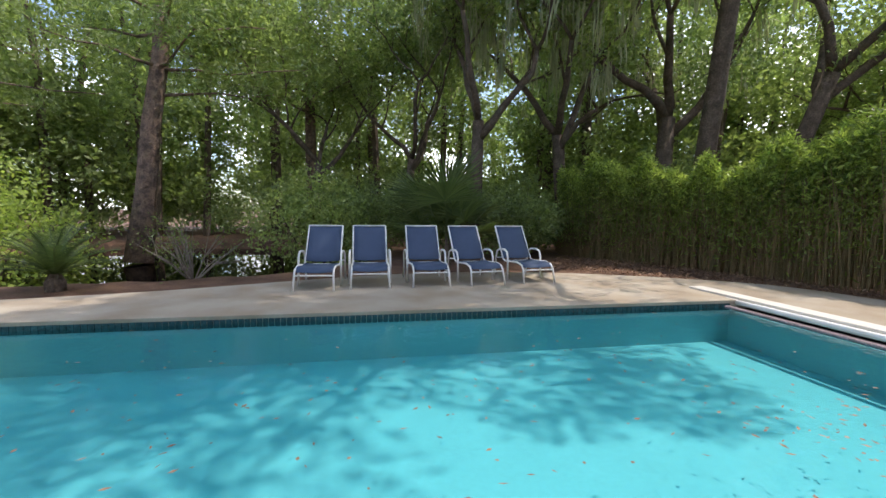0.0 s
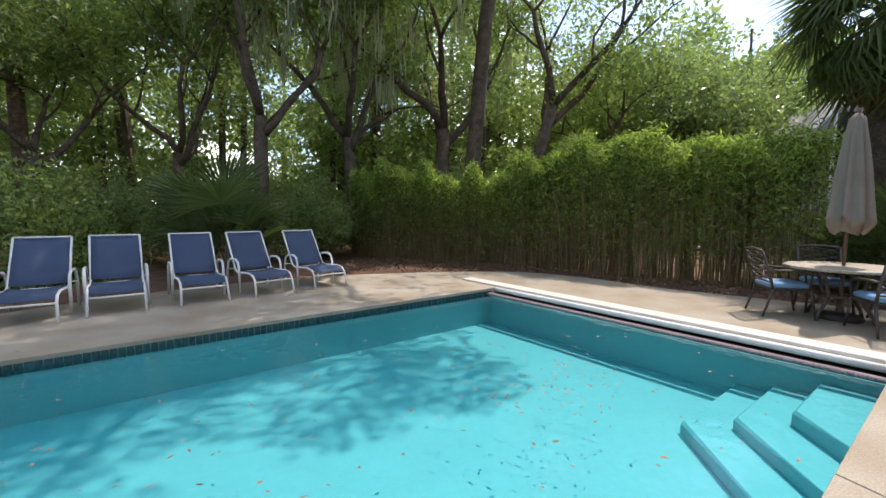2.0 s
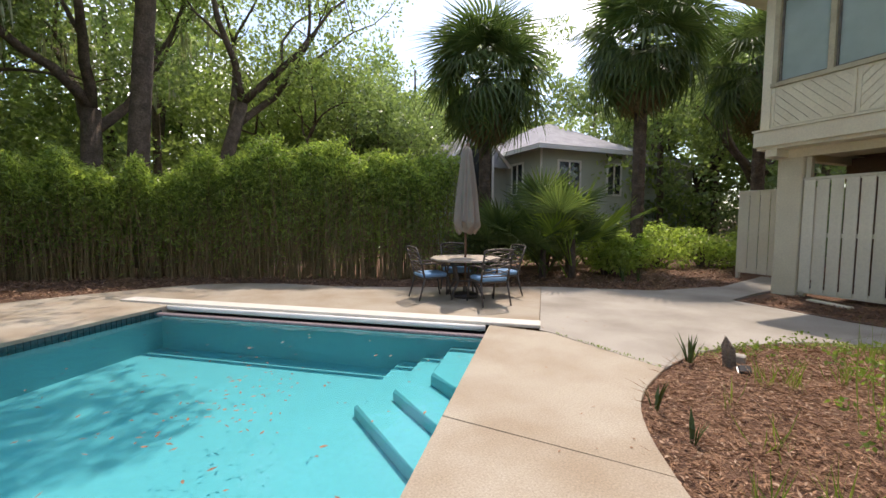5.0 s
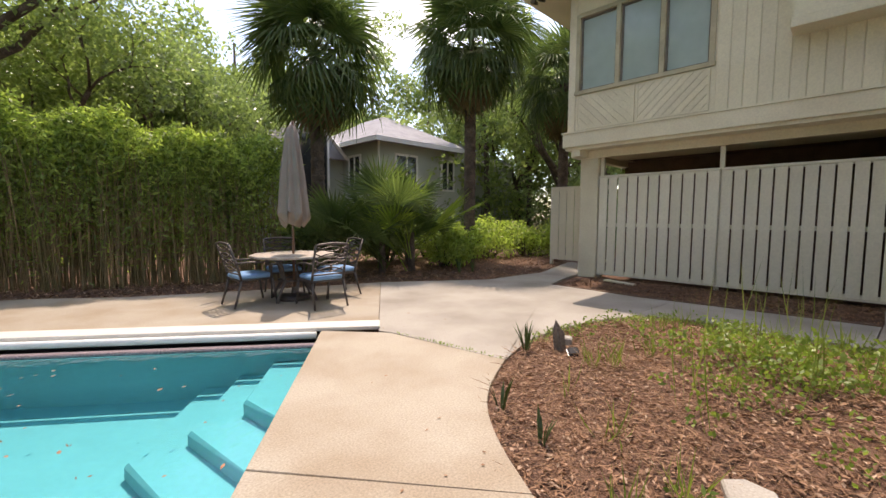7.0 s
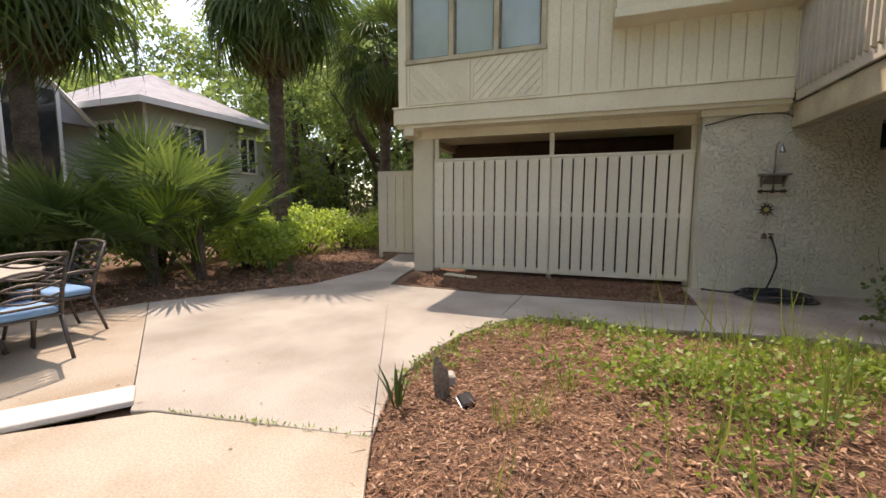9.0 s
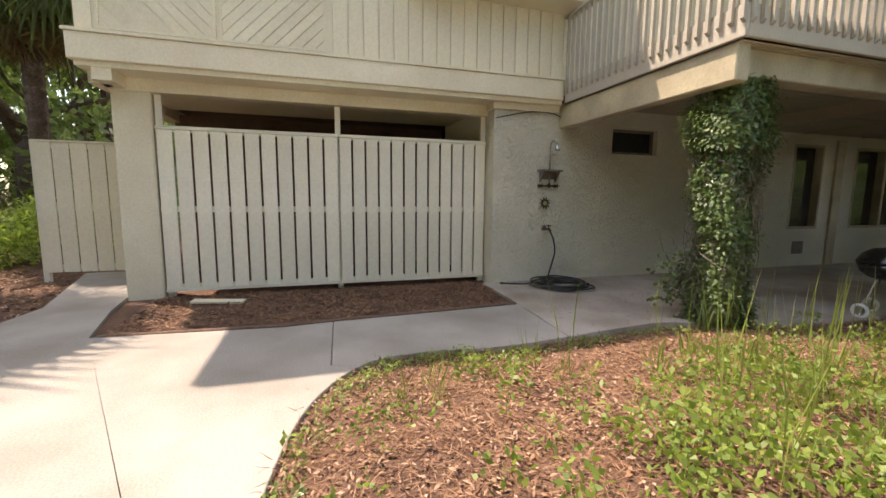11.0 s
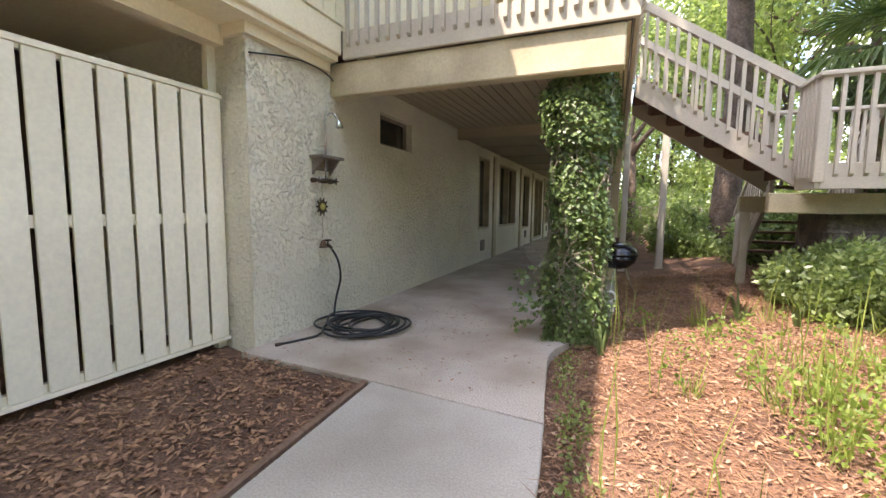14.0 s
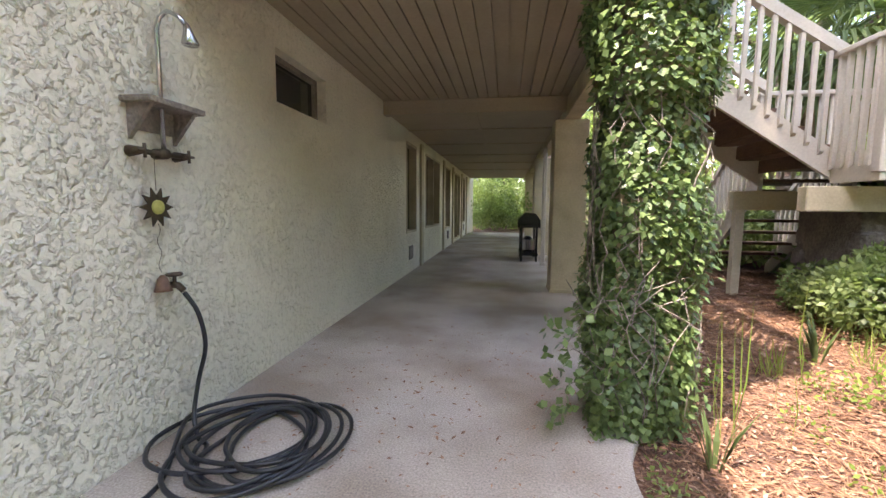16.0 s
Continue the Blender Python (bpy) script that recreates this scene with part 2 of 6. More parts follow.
def stucco():
    """Knockdown stucco: raised trowelled flakes over a flat coat, creamy paint with grey staining low down and here and there."""
    m = mat("cream_stucco", (0.80, 0.75, 0.595), 0.8, 0.06, 0.9, 45, 0, col2=(0.71, 0.66, 0.52))
    n, l = m.node_tree.nodes, m.node_tree.links
    co = n.new("ShaderNodeTexCoord")
    a, r, f, ad, bp = n.new("ShaderNodeTexNoise"), n.new("ShaderNodeValToRGB"), n.new("ShaderNodeTexNoise"), n.new("ShaderNodeMath"), n.new("ShaderNodeBump")
    a.inputs["Scale"].default_value, a.inputs["Detail"].default_value, a.inputs["Distortion"].default_value = 25, 5, 0.35
    r.color_ramp.elements[0].position, r.color_ramp.elements[1].position = 0.47, 0.68
    f.inputs["Scale"].default_value, f.inputs["Detail"].default_value = 90, 3
    ad.operation = 'MULTIPLY_ADD'
    ad.inputs[1].default_value = 0.25
    thin, thin_r, mul = n.new("ShaderNodeTexNoise"), n.new("ShaderNodeMapRange"), n.new("ShaderNodeMath")
    thin.inputs["Scale"].default_value, thin.inputs["Detail"].default_value = 3.2, 3
    thin_r.inputs[1].default_value, thin_r.inputs[2].default_value = 0.36, 0.6
    thin_r.inputs[3].default_value = 0.45
    mul.operation = 'MULTIPLY'
    l.new(co.outputs["Object"], thin.inputs["Vector"]), l.new(thin.outputs["Fac"], thin_r.inputs[0])
    l.new(r.outputs[0], mul.inputs[0]), l.new(thin_r.outputs[0], mul.inputs[1])
    bp.inputs["Strength"].default_value, bp.inputs["Distance"].default_value = 1.0, 0.025
    for t in (a, f):
        l.new(co.outputs["Object"], t.inputs["Vector"])
    l.new(a.outputs["Fac"], r.inputs[0]), l.new(f.outputs["Fac"], ad.inputs[0]), l.new(mul.outputs[0], ad.inputs[2])
    l.new(ad.outputs[0], bp.inputs["Height"]), l.new(bp.outputs[0], n["Principled BSDF"].inputs["Normal"])
    return m


M_STUCCO = stucco()
M_WATER = water_mat("pool_water", (0.37, 0.88, 0.93), wave=5.5, strength=0.4)
M_LAGOON = water_mat("lagoon_water", (0.10, 0.09, 0.05), wave=2.0, strength=0.06)


# ---------- mesh helpers ----------
class Build:
    def __init__(self):
        self.v, self.f = [], []

    def add(self, vs, fs, m=None):
        k = len(self.v)
        self.v += [tuple(m @ Vector(p)) for p in vs] if m else [tuple(p) for p in vs]
        self.f += [tuple(i + k for i in f) for f in fs]
        return self

    def box(self, x0, x1, y0, y1, z0, z1, m=None, b=0.0):
        """A box; b: chamfer of the upright and level edges along its top and sides."""
        if not b:
            vs = [(x, y, z) for z in (z0, z1) for y in (y0, y1) for x in (x0, x1)]
            return self.add(vs, [(0, 2, 3, 1), (4, 5, 7, 6), (0, 1, 5, 4), (1, 3, 7, 5), (3, 2, 6, 7), (2, 0, 4, 6)], m)
        rings = []
        for z, i in ((z0, b), (z0 + b, 0), (z1 - b, 0), (z1, b)):
            c = b
            rings.append([(x0 + i + c, y0 + i, z), (x1 - i - c, y0 + i, z), (x1 - i, y0 + i + c, z), (x1 - i, y1 - i - c, z), (x1 - i - c, y1 - i, z), (x0 + i + c, y1 - i, z), (x0 + i, y1 - i - c, z), (x0 + i, y0 + i + c, z)])
        return self.loft(rings, m)

    def loft(self, rings, m=None, caps=True, closed=True):
        n = len(rings[0])
        vs = [p for r in rings for p in r]
        fs = []
        for a in range(len(rings) - 1):
            for i in range(n if closed else n - 1):
                j = (i + 1) % n
                fs.append((a * n + i, a * n + j, (a + 1) * n + j, (a + 1) * n + i))
        if caps:
            fs += [tuple(range(n))[::-1], tuple(range((len(rings) - 1) * n, len(rings) * n))]
        return self.add(vs, fs, m)

    def tube(self, pts, r, n=6, m=None, caps=True):
        pts = [Vector(p) for p in pts]
        rad = r if isinstance(r, (list, tuple)) else [r] * len(pts)
        rings = []
        side = None
        for i, p in enumerate(pts):
            d = (pts[min(i + 1, len(pts) - 1)] - pts[max(i - 1, 0)]).normalized()
            if side is None:
                side = d.cross(Vector((0, 0, 1)) if abs(d.z) < 0.9 else Vector((1, 0, 0))).normalized()
            side = (side - d * side.dot(d)).normalized()
            up = d.cross(side)
            rings.append([p + rad[i] * (math.cos(k * math.tau / n) * side + math.sin(k * math.tau / n) * up) for k in range(n)])
        return self.loft(rings, m, caps)

    def prism(self, poly, z0, z1, m=None, b=0.0):
        """A level slab over a simple outline (counter-clockwise)."""
        k = len(poly)
        if b:
            c = Vector((sum(p[0] for p in poly) / k, sum(p[1] for p in poly) / k))
            inn = []
            for i, p in enumerate(poly):
                e1 = (Vector(p) - Vector(poly[i - 1])).normalized()
                e2 = (Vector(poly[(i + 1) % k]) - Vector(p)).normalized()
                nn = Vector((-(e1.y + e2.y), e1.x + e2.x))
                nn = nn.normalized() * b if nn.length > 0.01 else Vector((0, 0))
                inn.append((p[0] + nn.x, p[1] + nn.y))
            rings = [[(*p, z0) for p in poly], [(*p, z1 - b) for p in poly], [(*p, z1) for p in inn]]
        else:
            rings = [[(*p, z0) for p in poly], [(*p, z1) for p in poly]]
        return self.loft(rings, m)

    def mesh(self, name, material, smooth=False):
        me = bpy.data.meshes.new(name)
        me.from_pydata(self.v, [], self.f)
        me.materials.append(material)
        if smooth:
            me.polygons.foreach_set("use_smooth", [True] * len(me.polygons))
        me.update()
        return me

    def ob(self, name, material, parent=None, smooth=False, m=None):
        o = new(name, self.mesh(name, material, smooth))
        if m is not None:
            o.matrix_world = m
        if parent is not None:
            o.parent = parent
        return o


def empty(name, label, cat, m=None, group="", kind=""):
    e = new(name)
    e.empty_display_size = 0.2
    if m is not None:
        e.matrix_world = m
    return tagged(e, label, cat, group, kind)


def struct(name, label="", cat=""):
    return empty(name, label, cat, kind="structure")


def blades(name, cen, d, side, ln, wd, material, parent=None, bend=0.0):
    """One mesh of many small leaves: each a pointed four-sided blade at cen, along d, as wide as wd."""
    cen, d, side = (np.asarray(a, float) for a in (cen, d, side))
    k = len(cen)
    d = d / np.linalg.norm(d, axis=1, keepdims=True)
    side = side - d * np.sum(side * d, axis=1, keepdims=True)
    side /= np.linalg.norm(side, axis=1, keepdims=True) + 1e-9
    ln, wd = np.broadcast_to(ln, k)[:, None], np.broadcast_to(wd, k)[:, None]
    nor = np.cross(d, side)
    mid = cen + d * ln * 0.45 + nor * ln * bend
    v = np.stack([cen, mid + side * wd / 2, cen + d * ln, mid - side * wd / 2], 1).reshape(-1, 3)
    me = bpy.data.meshes.new(name)
    me.vertices.add(4 * k)
    me.vertices.foreach_set("co", v.ravel())
    me.loops.add(4 * k)
    me.loops.foreach_set("vertex_index", np.arange(4 * k))
    me.polygons.add(k)
    me.polygons.foreach_set("loop_start", np.arange(k) * 4)
    me.materials.append(material)
    me.update(calc_edges=True)
    o = new(name, me)
    if parent is not None:
        o.parent = parent
    return o


def rand_dirs(k, up=0.0, g=rng):
    d = g.normal(size=(k, 3))
    d[:, 2] += up
    return d / np.linalg.norm(d, axis=1, keepdims=True)


# ---------- plan: the pool's own axes ----------
POOL = pose(1.25, -8.1, 0, 0, 0, 53.5)
POOL_W, POOL_L = 5.38, 14.0


def uv(u, v):
    p = POOL @ Vector((u, v, 0))
    return (p.x, p.y)


def ccw(poly):
    a = sum(p[0] * q[1] - q[0] * p[1] for p, q in zip(poly, poly[1:] + poly[:1]))
    return poly if a > 0 else poly[::-1]


def spline(pts, n=5):
    """A smooth line through pts."""
    out = []
    P = [pts[0], *pts, pts[-1]]
    for i in range(1, len(P) - 2):
        a, b, c, d = (Vector(p) for p in P[i - 1:i + 3])
        for k in range(n):
            t = k / n
            out.append(tuple(0.5 * (2 * b + (c - a) * t + (2 * a - 5 * b + 4 * c - d) * t * t + (3 * b - a - 3 * c + d) * t ** 3)))
    out.append(tuple(pts[-1]))
    return out


BACK_EDGE = [uv(*p) for p in spline([(14, -0.9), (9.9, -1.75), (7.6, -2.6), (5.6, -3.35), (3.4, -3.6), (1.26, -3.2), (-0.48, -2.45)])]
REEL_EDGE = [uv(*p) for p in spline([(-0.48, -2.45), (-2.1, -1.25), (-2.65, 0.3), (-2.7, 2.0), (-3.2, 4.2), (-3.75, 6.05)])]
BED_EDGE = spline([(-0.2, 2.2), (-1.2, 0.6), (-2.0, -0.7), (-2.5, -1.66), (-2.92, -2.26), (-3.35, -2.62), (-3.95, -2.92)])
BED_EDGE2 = spline([(-3.95, -2.92), (-4.7, -3.12), (-5.5, -3.1), (-6.3, -2.9), (-6.85, -2.5), (-6.98, -2.0), (-6.93, -1.2), (-7.0, -0.46)])
BED_EDGE3 = spline([(-7.0, -0.46), (-7.1, 0.3), (-7.12, 0.95), (-6.75, 1.8), (-6.6, 3.0)])


BED = BED_EDGE + BED_EDGE2[1:] + BED_EDGE3[1:] + [(-6.5, 9), (2, 9), (2, 3)]
BED_PTS = BED_EDGE + BED_EDGE2 + BED_EDGE3 + [(-6.5, 4), (-6.5, 5), (-6.5, 6), (-6.5, 7), (-6.5, 8), (-6.5, 9)]


def in_poly(poly, x, y):
    r = False
    for (ax, ay), (bx, by) in zip(poly, poly[1:] + poly[:1]):
        if (ay > y) != (by > y) and x < (bx - ax) * (y - ay) / (by - ay) + ax:
            r = not r
    return r


# ---------- ground ----------
def ground():
    def height(x, y):
        q = POOL.inverted() @ Vector((x, y, 0))
        z = -0.045 + 0.035 * noise.noise(Vector((x * 0.35, y * 0.35, 0)))
        if -0.75 < q.x < POOL_L + 0.4 and -0.45 < q.y < POOL_W + 0.45:
            return -2.3
        if -10.2 < x < -8.2 and -5.2 < y < -0.2:
            z = -0.035
        if -9.9 < x < -6.9 and y > -0.2:
            z = -0.1
        # lagoon behind the loungers
        e = ((q.x - 13.5) / 8.3) ** 2 + ((q.y + 8.8) / 6.0) ** 2
        if e < 1:
            z -= 0.9 * min(1, (1 - e) * 3)
        # raised planting bed between the walks
        if -7.2 < x < 2 and -3.2 < y < 9 and in_poly(BED, x, y):
            z += 0.02 + 0.24 * min(1.0, max(0.0, min(math.hypot(x - p[0], y - p[1]) for p in BED_PTS) - 0.35) / 1.6)
        return z
    xs = np.concatenate([[-900, -300, -120, -60, -40], np.arange(-30, 30.01, 0.4), [40, 60, 120, 300, 900]])
    ys = np.concatenate([[-900, -300, -120, -60, -40], np.arange(-30, 30.01, 0.4), [40, 60, 120, 300, 900]])
    b = Build()
    b.v = [(x, y, height(x, y) if abs(x) < 31 and abs(y) < 31 else -0.05) for y in ys for x in xs]
    n = len(xs)
    b.f = [(j * n + i, j * n + i + 1, (j + 1) * n + i + 1, (j + 1) * n + i) for j in range(len(ys) - 1) for i in range(n - 1)]
    g = b.ob("ground", M_MULCH, smooth=True)
    tagged(g, "brown pine straw and leaf litter covering the ground", "ground", kind="structure")
    return g, height


GROUND, ground_z = ground()

lag = Build().prism(ccw([uv(13.5 + 8 * math.cos(a), -8.8 + 5.8 * math.sin(a)) for a in np.linspace(0, math.tau, 40, endpoint=False)]), -0.40, -0.36)
o = lag.ob("water_lagoon", M_LAGOON)
o.visible_shadow = False
tagged(o, "still dark lagoon water behind the pool terrace", "water", kind="structure")


# ---------- pool ----------
def pool():
    depth, wl = -0.68, -0.11
    e = struct("pool", "rectangular swimming pool with aqua plaster", "pool")
    e.matrix_world = POOL
    b = Build()
    L, W, t = POOL_L, POOL_W, 0.25
    b.box(-t, L + t, -t, W + t, depth - 0.2, depth)
    b.box(-t, 0, -t, W + t, depth, -0.16)
    b.box(L, L + t, -t, W + t, depth, -0.16)
    b.box(0, L, -t, 0, depth, -0.16)
    b.box(0, L, W, W + t, depth, -0.16)
    o = b.ob("basin", M_PLASTER)
    o.parent = e
    for k, (v0, u1, z) in enumerate(((4.87, 1.0, -0.29), (4.50, 1.23, -0.43), (4.13, 1.44, -0.55))):
        run = W - v0
        s = Build().prism([(0, v0), (u1, v0), (u1 + run, W), (0, W)], depth + 0.002 * k, z, b=0.03).ob("step", M_PLASTER)
        s.parent = e
    w = Build().prism([(0, 0), (L, 0), (L, W), (0, W)], wl - 0.004, wl).ob("water_surface", M_WATER)
    # only the top sheet
    w.data.clear_geometry()
    n, m = 70, 28
    vs = [(L * i / n, W * j / m, wl) for j in range(m + 1) for i in range(n + 1)]
    w.data.from_pydata(vs, [], [(j * (n + 1) + i, j * (n + 1) + i + 1, (j + 1) * (n + 1) + i + 1, (j + 1) * (n + 1) + i) for j in range(m) for i in range(n)])
    w.data.polygons.foreach_set("use_smooth", [True] * len(w.data.polygons))
    w.parent = e
    w.visible_shadow = False
    tagged(w, "clear blue-green pool water with floating leaves")
    # waterline tiles: joined, too small to pick apart
    b = Build()
    for k in range(int(L / 0.075)):
        for v, s in ((0.0, 1), (W, -1)):
            b.box(k * 0.075 + 0.004, k * 0.075 + 0.071, min(v, v + s * 0.012), max(v, v + s * 0.012), -0.158, -0.05)
    o = tagged(b.ob("waterline_tiles", M_TILE), kind="stuff")
    o.parent = e
    # pebble ledge under the cover reel
    o = Build().box(0.01, 0.11, -0.02, W + 0.01, -0.125, -0.082, b=0.012).ob("pebble_ledge", M_GRIT)
    o.parent = e
    # white roller, dark trough and lid
    b = Build().tube([(-0.14, -0.2 + (W + 0.15) * i / 8, -0.04) for i in range(9)], 0.042, 14)
    o = tagged(b.ob("cover_roller", M_WHITE, smooth=True), "white vinyl pool cover roller")
    o.parent = e
    b = Build().box(-0.36, -0.02, -0.25, W + 0.02, -0.30, -0.16)
    b.box(-0.37, -0.35, -0.25, W + 0.02, -0.16, -0.02)
    o = b.ob("trough", M_DARK)
    o.parent = e
    b = Build().box(-0.48, -0.19, -1.1, 6.07, -0.012, 0.035, b=0.008)
    o = tagged(b.ob("reel_lid", M_LID), "long pale reel cover board")
    o.parent = e
    # drifting leaves
    k = 420
    g = np.random.default_rng(3)
    c = np.c_[g.uniform(0.5, 9, k), np.clip(g.normal(2.6, 1.4, k), 0.2, W - 0.2), np.full(k, wl + 0.004)]
    c[:90, 0], c[:90, 1] = g.normal(2.6, 0.4, 90), g.normal(3.5, 0.35, 90)
    a = g.uniform(0, math.tau, k)
    o = blades("floating_leaves", c, np.c_[np.cos(a), np.sin(a), 0 * a], np.c_[-np.sin(a), np.cos(a), 0 * a + 0.05], g.uniform(0.02, 0.075, k), g.uniform(0.01, 0.03, k), M_CHIP)
    o.parent = e
    tagged(o, "brown fallen leaves on the water", kind="stuff")


pool()


def paving():
    e = struct("pavement", "tan concrete pool terrace with worn joints", "pavement")
    W = POOL_W
    g = 0.006
    slabs = []
    slabs.append((BACK_EDGE + [uv(-0.48, 0.0), uv(POOL_L, 0.0)], M_CONC))
    slabs.append((REEL_EDGE + [uv(-0.49, 6.05)] + [uv(-0.49, -2.44)], M_CONC))
    slabs.append(([uv(-0.18, W), uv(2.55 - g, W), (-2.5, -1.66)] + BED_EDGE[-14:] + [(-3.72, -4.42)], M_CONC))
    slabs.append(([uv(2.55 + g, W), uv(POOL_L, W), uv(POOL_L, 6.6)] + BED_EDGE[:16], M_CONC))
    slabs.append(([uv(-3.75, 6.056), (-7.75, -6.23), (-9.6, -6.05), (-12.2, -6.75), (-12.2, -5.3), (-9.9, -5.3), (-9.2, -5.2), (-8.2, -4.97), (-8.06, -3.2), (-8.12, -2.70), ] + [(-6.9, -2.76)] + [p for p in BED_EDGE2 if p[0] > -6.8][::-1] + [(-3.95, -2.92), (-3.74, -4.42), uv(-0.1, 6.056)], M_PATH))
    slabs.append(([(-8.12, -2.694), (-6.9, -2.754)] + [p for p in BED_EDGE2 if p[1] > -2.6] + [(-8.28, -0.36)], M_PATH))
    slabs.append(([(-9.66, -0.30), (-8.6, -0.325), (-7.0, -0.445)] + BED_EDGE3[1:] + [(-6.6, 19.6), (-9.66, 19.6)], M_PORCH))
    for i, (poly, m) in enumerate(slabs):
        b = Build().prism(ccw([tuple(p) for p in poly]), -0.14, 0.0, b=0.006)
        o = b.ob("slab", m)
        bm = bmesh.new()
        bm.from_mesh(o.data)
        bmesh.ops.triangulate(bm, faces=[f for f in bm.faces if len(f.verts) > 4])
        bm.to_mesh(o.data)
        bm.free()
        o.parent = e
    # wooden edging of the bed by the fence
    b = Build()
    line = [(-8.20, -4.9), (-8.10, -3.2), (-8.16, -2.70), (-8.32, -0.38)]
    b.loft([[(x - 0.025, y, -0.1), (x + 0.02, y, -0.1), (x + 0.02, y, 0.006), (x + 0.008, y, 0.018), (x - 0.013, y, 0.018), (x - 0.025, y, 0.006)] for x, y in line])
    tagged(b.ob("edging_board", M_BROWN), "weathered wooden edging board beside the walk", "edging")


paving()
# ---------- our house ----------
def boards(parent, name, x, y0, y1, z0, z1, pitch, gap, material, thick=0.022):
    """Upright boards on a wall that faces +x, one object each."""
    n = max(1, round((y1 - y0) / pitch))
    p = (y1 - y0) / n
    me = Build().box(0, thick, gap / 2, p - gap / 2, 0, z1 - z0, b=0.004).mesh(name, material)
    for i in range(n):
        o = new(name, me)
        o.matrix_world = pose(x, y0 + i * p, z0)
        o.parent = parent


def house():
    e = struct("wall_house", "cream painted two-storey house with board siding", "house")
    # ground-floor stucco wall with its openings
    x = -9.65
    t = 0.25
    holes = [(2.04, 2.99, 2.14, 2.57, 'vent'), (6.43, 7.3, 0.78, 2.5, 'w'), (8.3, 10.3, 0.78, 2.5, 'w'), (11.4, 12.5, 0.6, 2.5, 'w'), (13.6, 15.4, 0.1, 2.5, 'd'), (16.4, 17.4, 0.6, 2.5, 'w')]
    b = Build()
    ya = -0.16
    for y0, y1, z0, z1, k in holes:
        b.box(x - t, x, ya, y0, -0.1, 2.9)
        b.box(x - t, x, y0, y1, -0.1, z0)
        b.box(x - t, x, y0, y1, z1, 2.9)
        ya = y1
    b.box(x - t, x, ya, 22, -0.1, 2.9)
    b.box(x - 2.6, x - t, -0.16, 0.05, -0.1, 2.9)
    o = tagged(b.ob("stucco_wall", M_STUCCO), "rough cream stucco wall, stained low down")
    o.parent = e
    for y0, y1, z0, z1, k in holes:
        w = Build().box(x - 0.16, x - 0.14, y0, y1, z0, z1).ob("pane", M_BLACKGLASS)
        w.parent = e
        f = Build()
        c = 0.045
        out = 0.012 if k != 'vent' else -0.10
        for a in ((y0, y0 + c, z0, z1), (y1 - c, y1, z0, z1), (y0 + c, y1 - c, z0, z0 + c), (y0 + c, y1 - c, z1 - c, z1)):
            f.box(x - 0.14, x + out, *a)
        if k != 'vent' and y1 - y0 > 1.2:
            f.box(x - 0.14, x + out, (y0 + y1) / 2 - 0.04, (y0 + y1) / 2 + 0.04, z0 + c, z1 - c)
        f = f.ob("window_frame", M_WORN if k != 'vent' else M_DEAD)
        f.parent = e
    # pilasters and base vents along the porch
    for y in (7.75, 11.0, 13.1, 15.9, 18.0):
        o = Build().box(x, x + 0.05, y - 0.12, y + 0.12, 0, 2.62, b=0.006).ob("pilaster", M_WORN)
        o.parent = e
    for y in (6.8, 12.0, 16.9):
        b = Build()
        b.box(x, x + 0.012, y - 0.16, y + 0.16, 0.26, 0.52)
        for k in range(6):
            b.box(x + 0.012, x + 0.022, y - 0.14, y + 0.14, 0.28 + k * 0.038, 0.30 + k * 0.038)
        o = b.ob("base_vent", M_DEAD)
        o.parent = e
    # upper storey
    X = -9.52
    b = Build()
    b.box(X - 0.2, X, -5.42, 20, 3.2, 4.05)
    b.box(X - 0.2, X, -5.42, -5.2, 4.05, 5.75)
    b.box(X - 0.2, X, -2.65, 20, 4.05, 5.75)
    b.box(X - 0.2, X, -5.42, 20, 5.75, 6.3)
    b.box(-18, X - 0.2, -5.42, -5.22, 2.7, 6.3)
    o = b.ob("upper_wall", M_CREAM)
    o.parent = e
    boards(e, "siding_board", X, -2.58, 20.0, 3.24, 6.2, 0.205, 0.012, M_CREAM, 0.016)
    boards(e, "siding_board", X, -5.4, -5.24, 3.24, 6.2, 0.16, 0.004, M_CREAM, 0.02)
    # upper windows
    ys = (-5.20, -4.33, -3.48, -2.65)
    f = Build()
    for i, y in enumerate(ys):
        f.box(X - 0.1, X + 0.035, y - 0.045, y + 0.045, 4.08, 5.72, b=0.005)
    f.box(X - 0.1, X + 0.03, ys[0] + 0.045, ys[-1] - 0.045, 5.65, 5.73)
    f.box(X - 0.1, X + 0.05, ys[0] - 0.06, ys[-1] + 0.06, 4.02, 4.10, b=0.006)
    o = f.ob("window_frame", M_WORN)
    o.parent = e
    for a, c in zip(ys, ys[1:]):
        o = tagged(Build().box(X - 0.09, X - 0.07, a + 0.045, c - 0.045, 4.1, 5.65).ob("pane", M_GLASS), "window pane with pale blind behind")
        o.parent = e
        s = Build()
        for q in ((a + 0.045, a + 0.075, 4.1, 5.65), (c - 0.075, c - 0.045, 4.1, 5.65), (a + 0.075, c - 0.075, 4.1, 4.135), (a + 0.075, c - 0.075, 5.615, 5.65)):
            s.box(X - 0.07, X - 0.03, *q)
        o = s.ob("sash", M_DEAD)
        o.parent = e
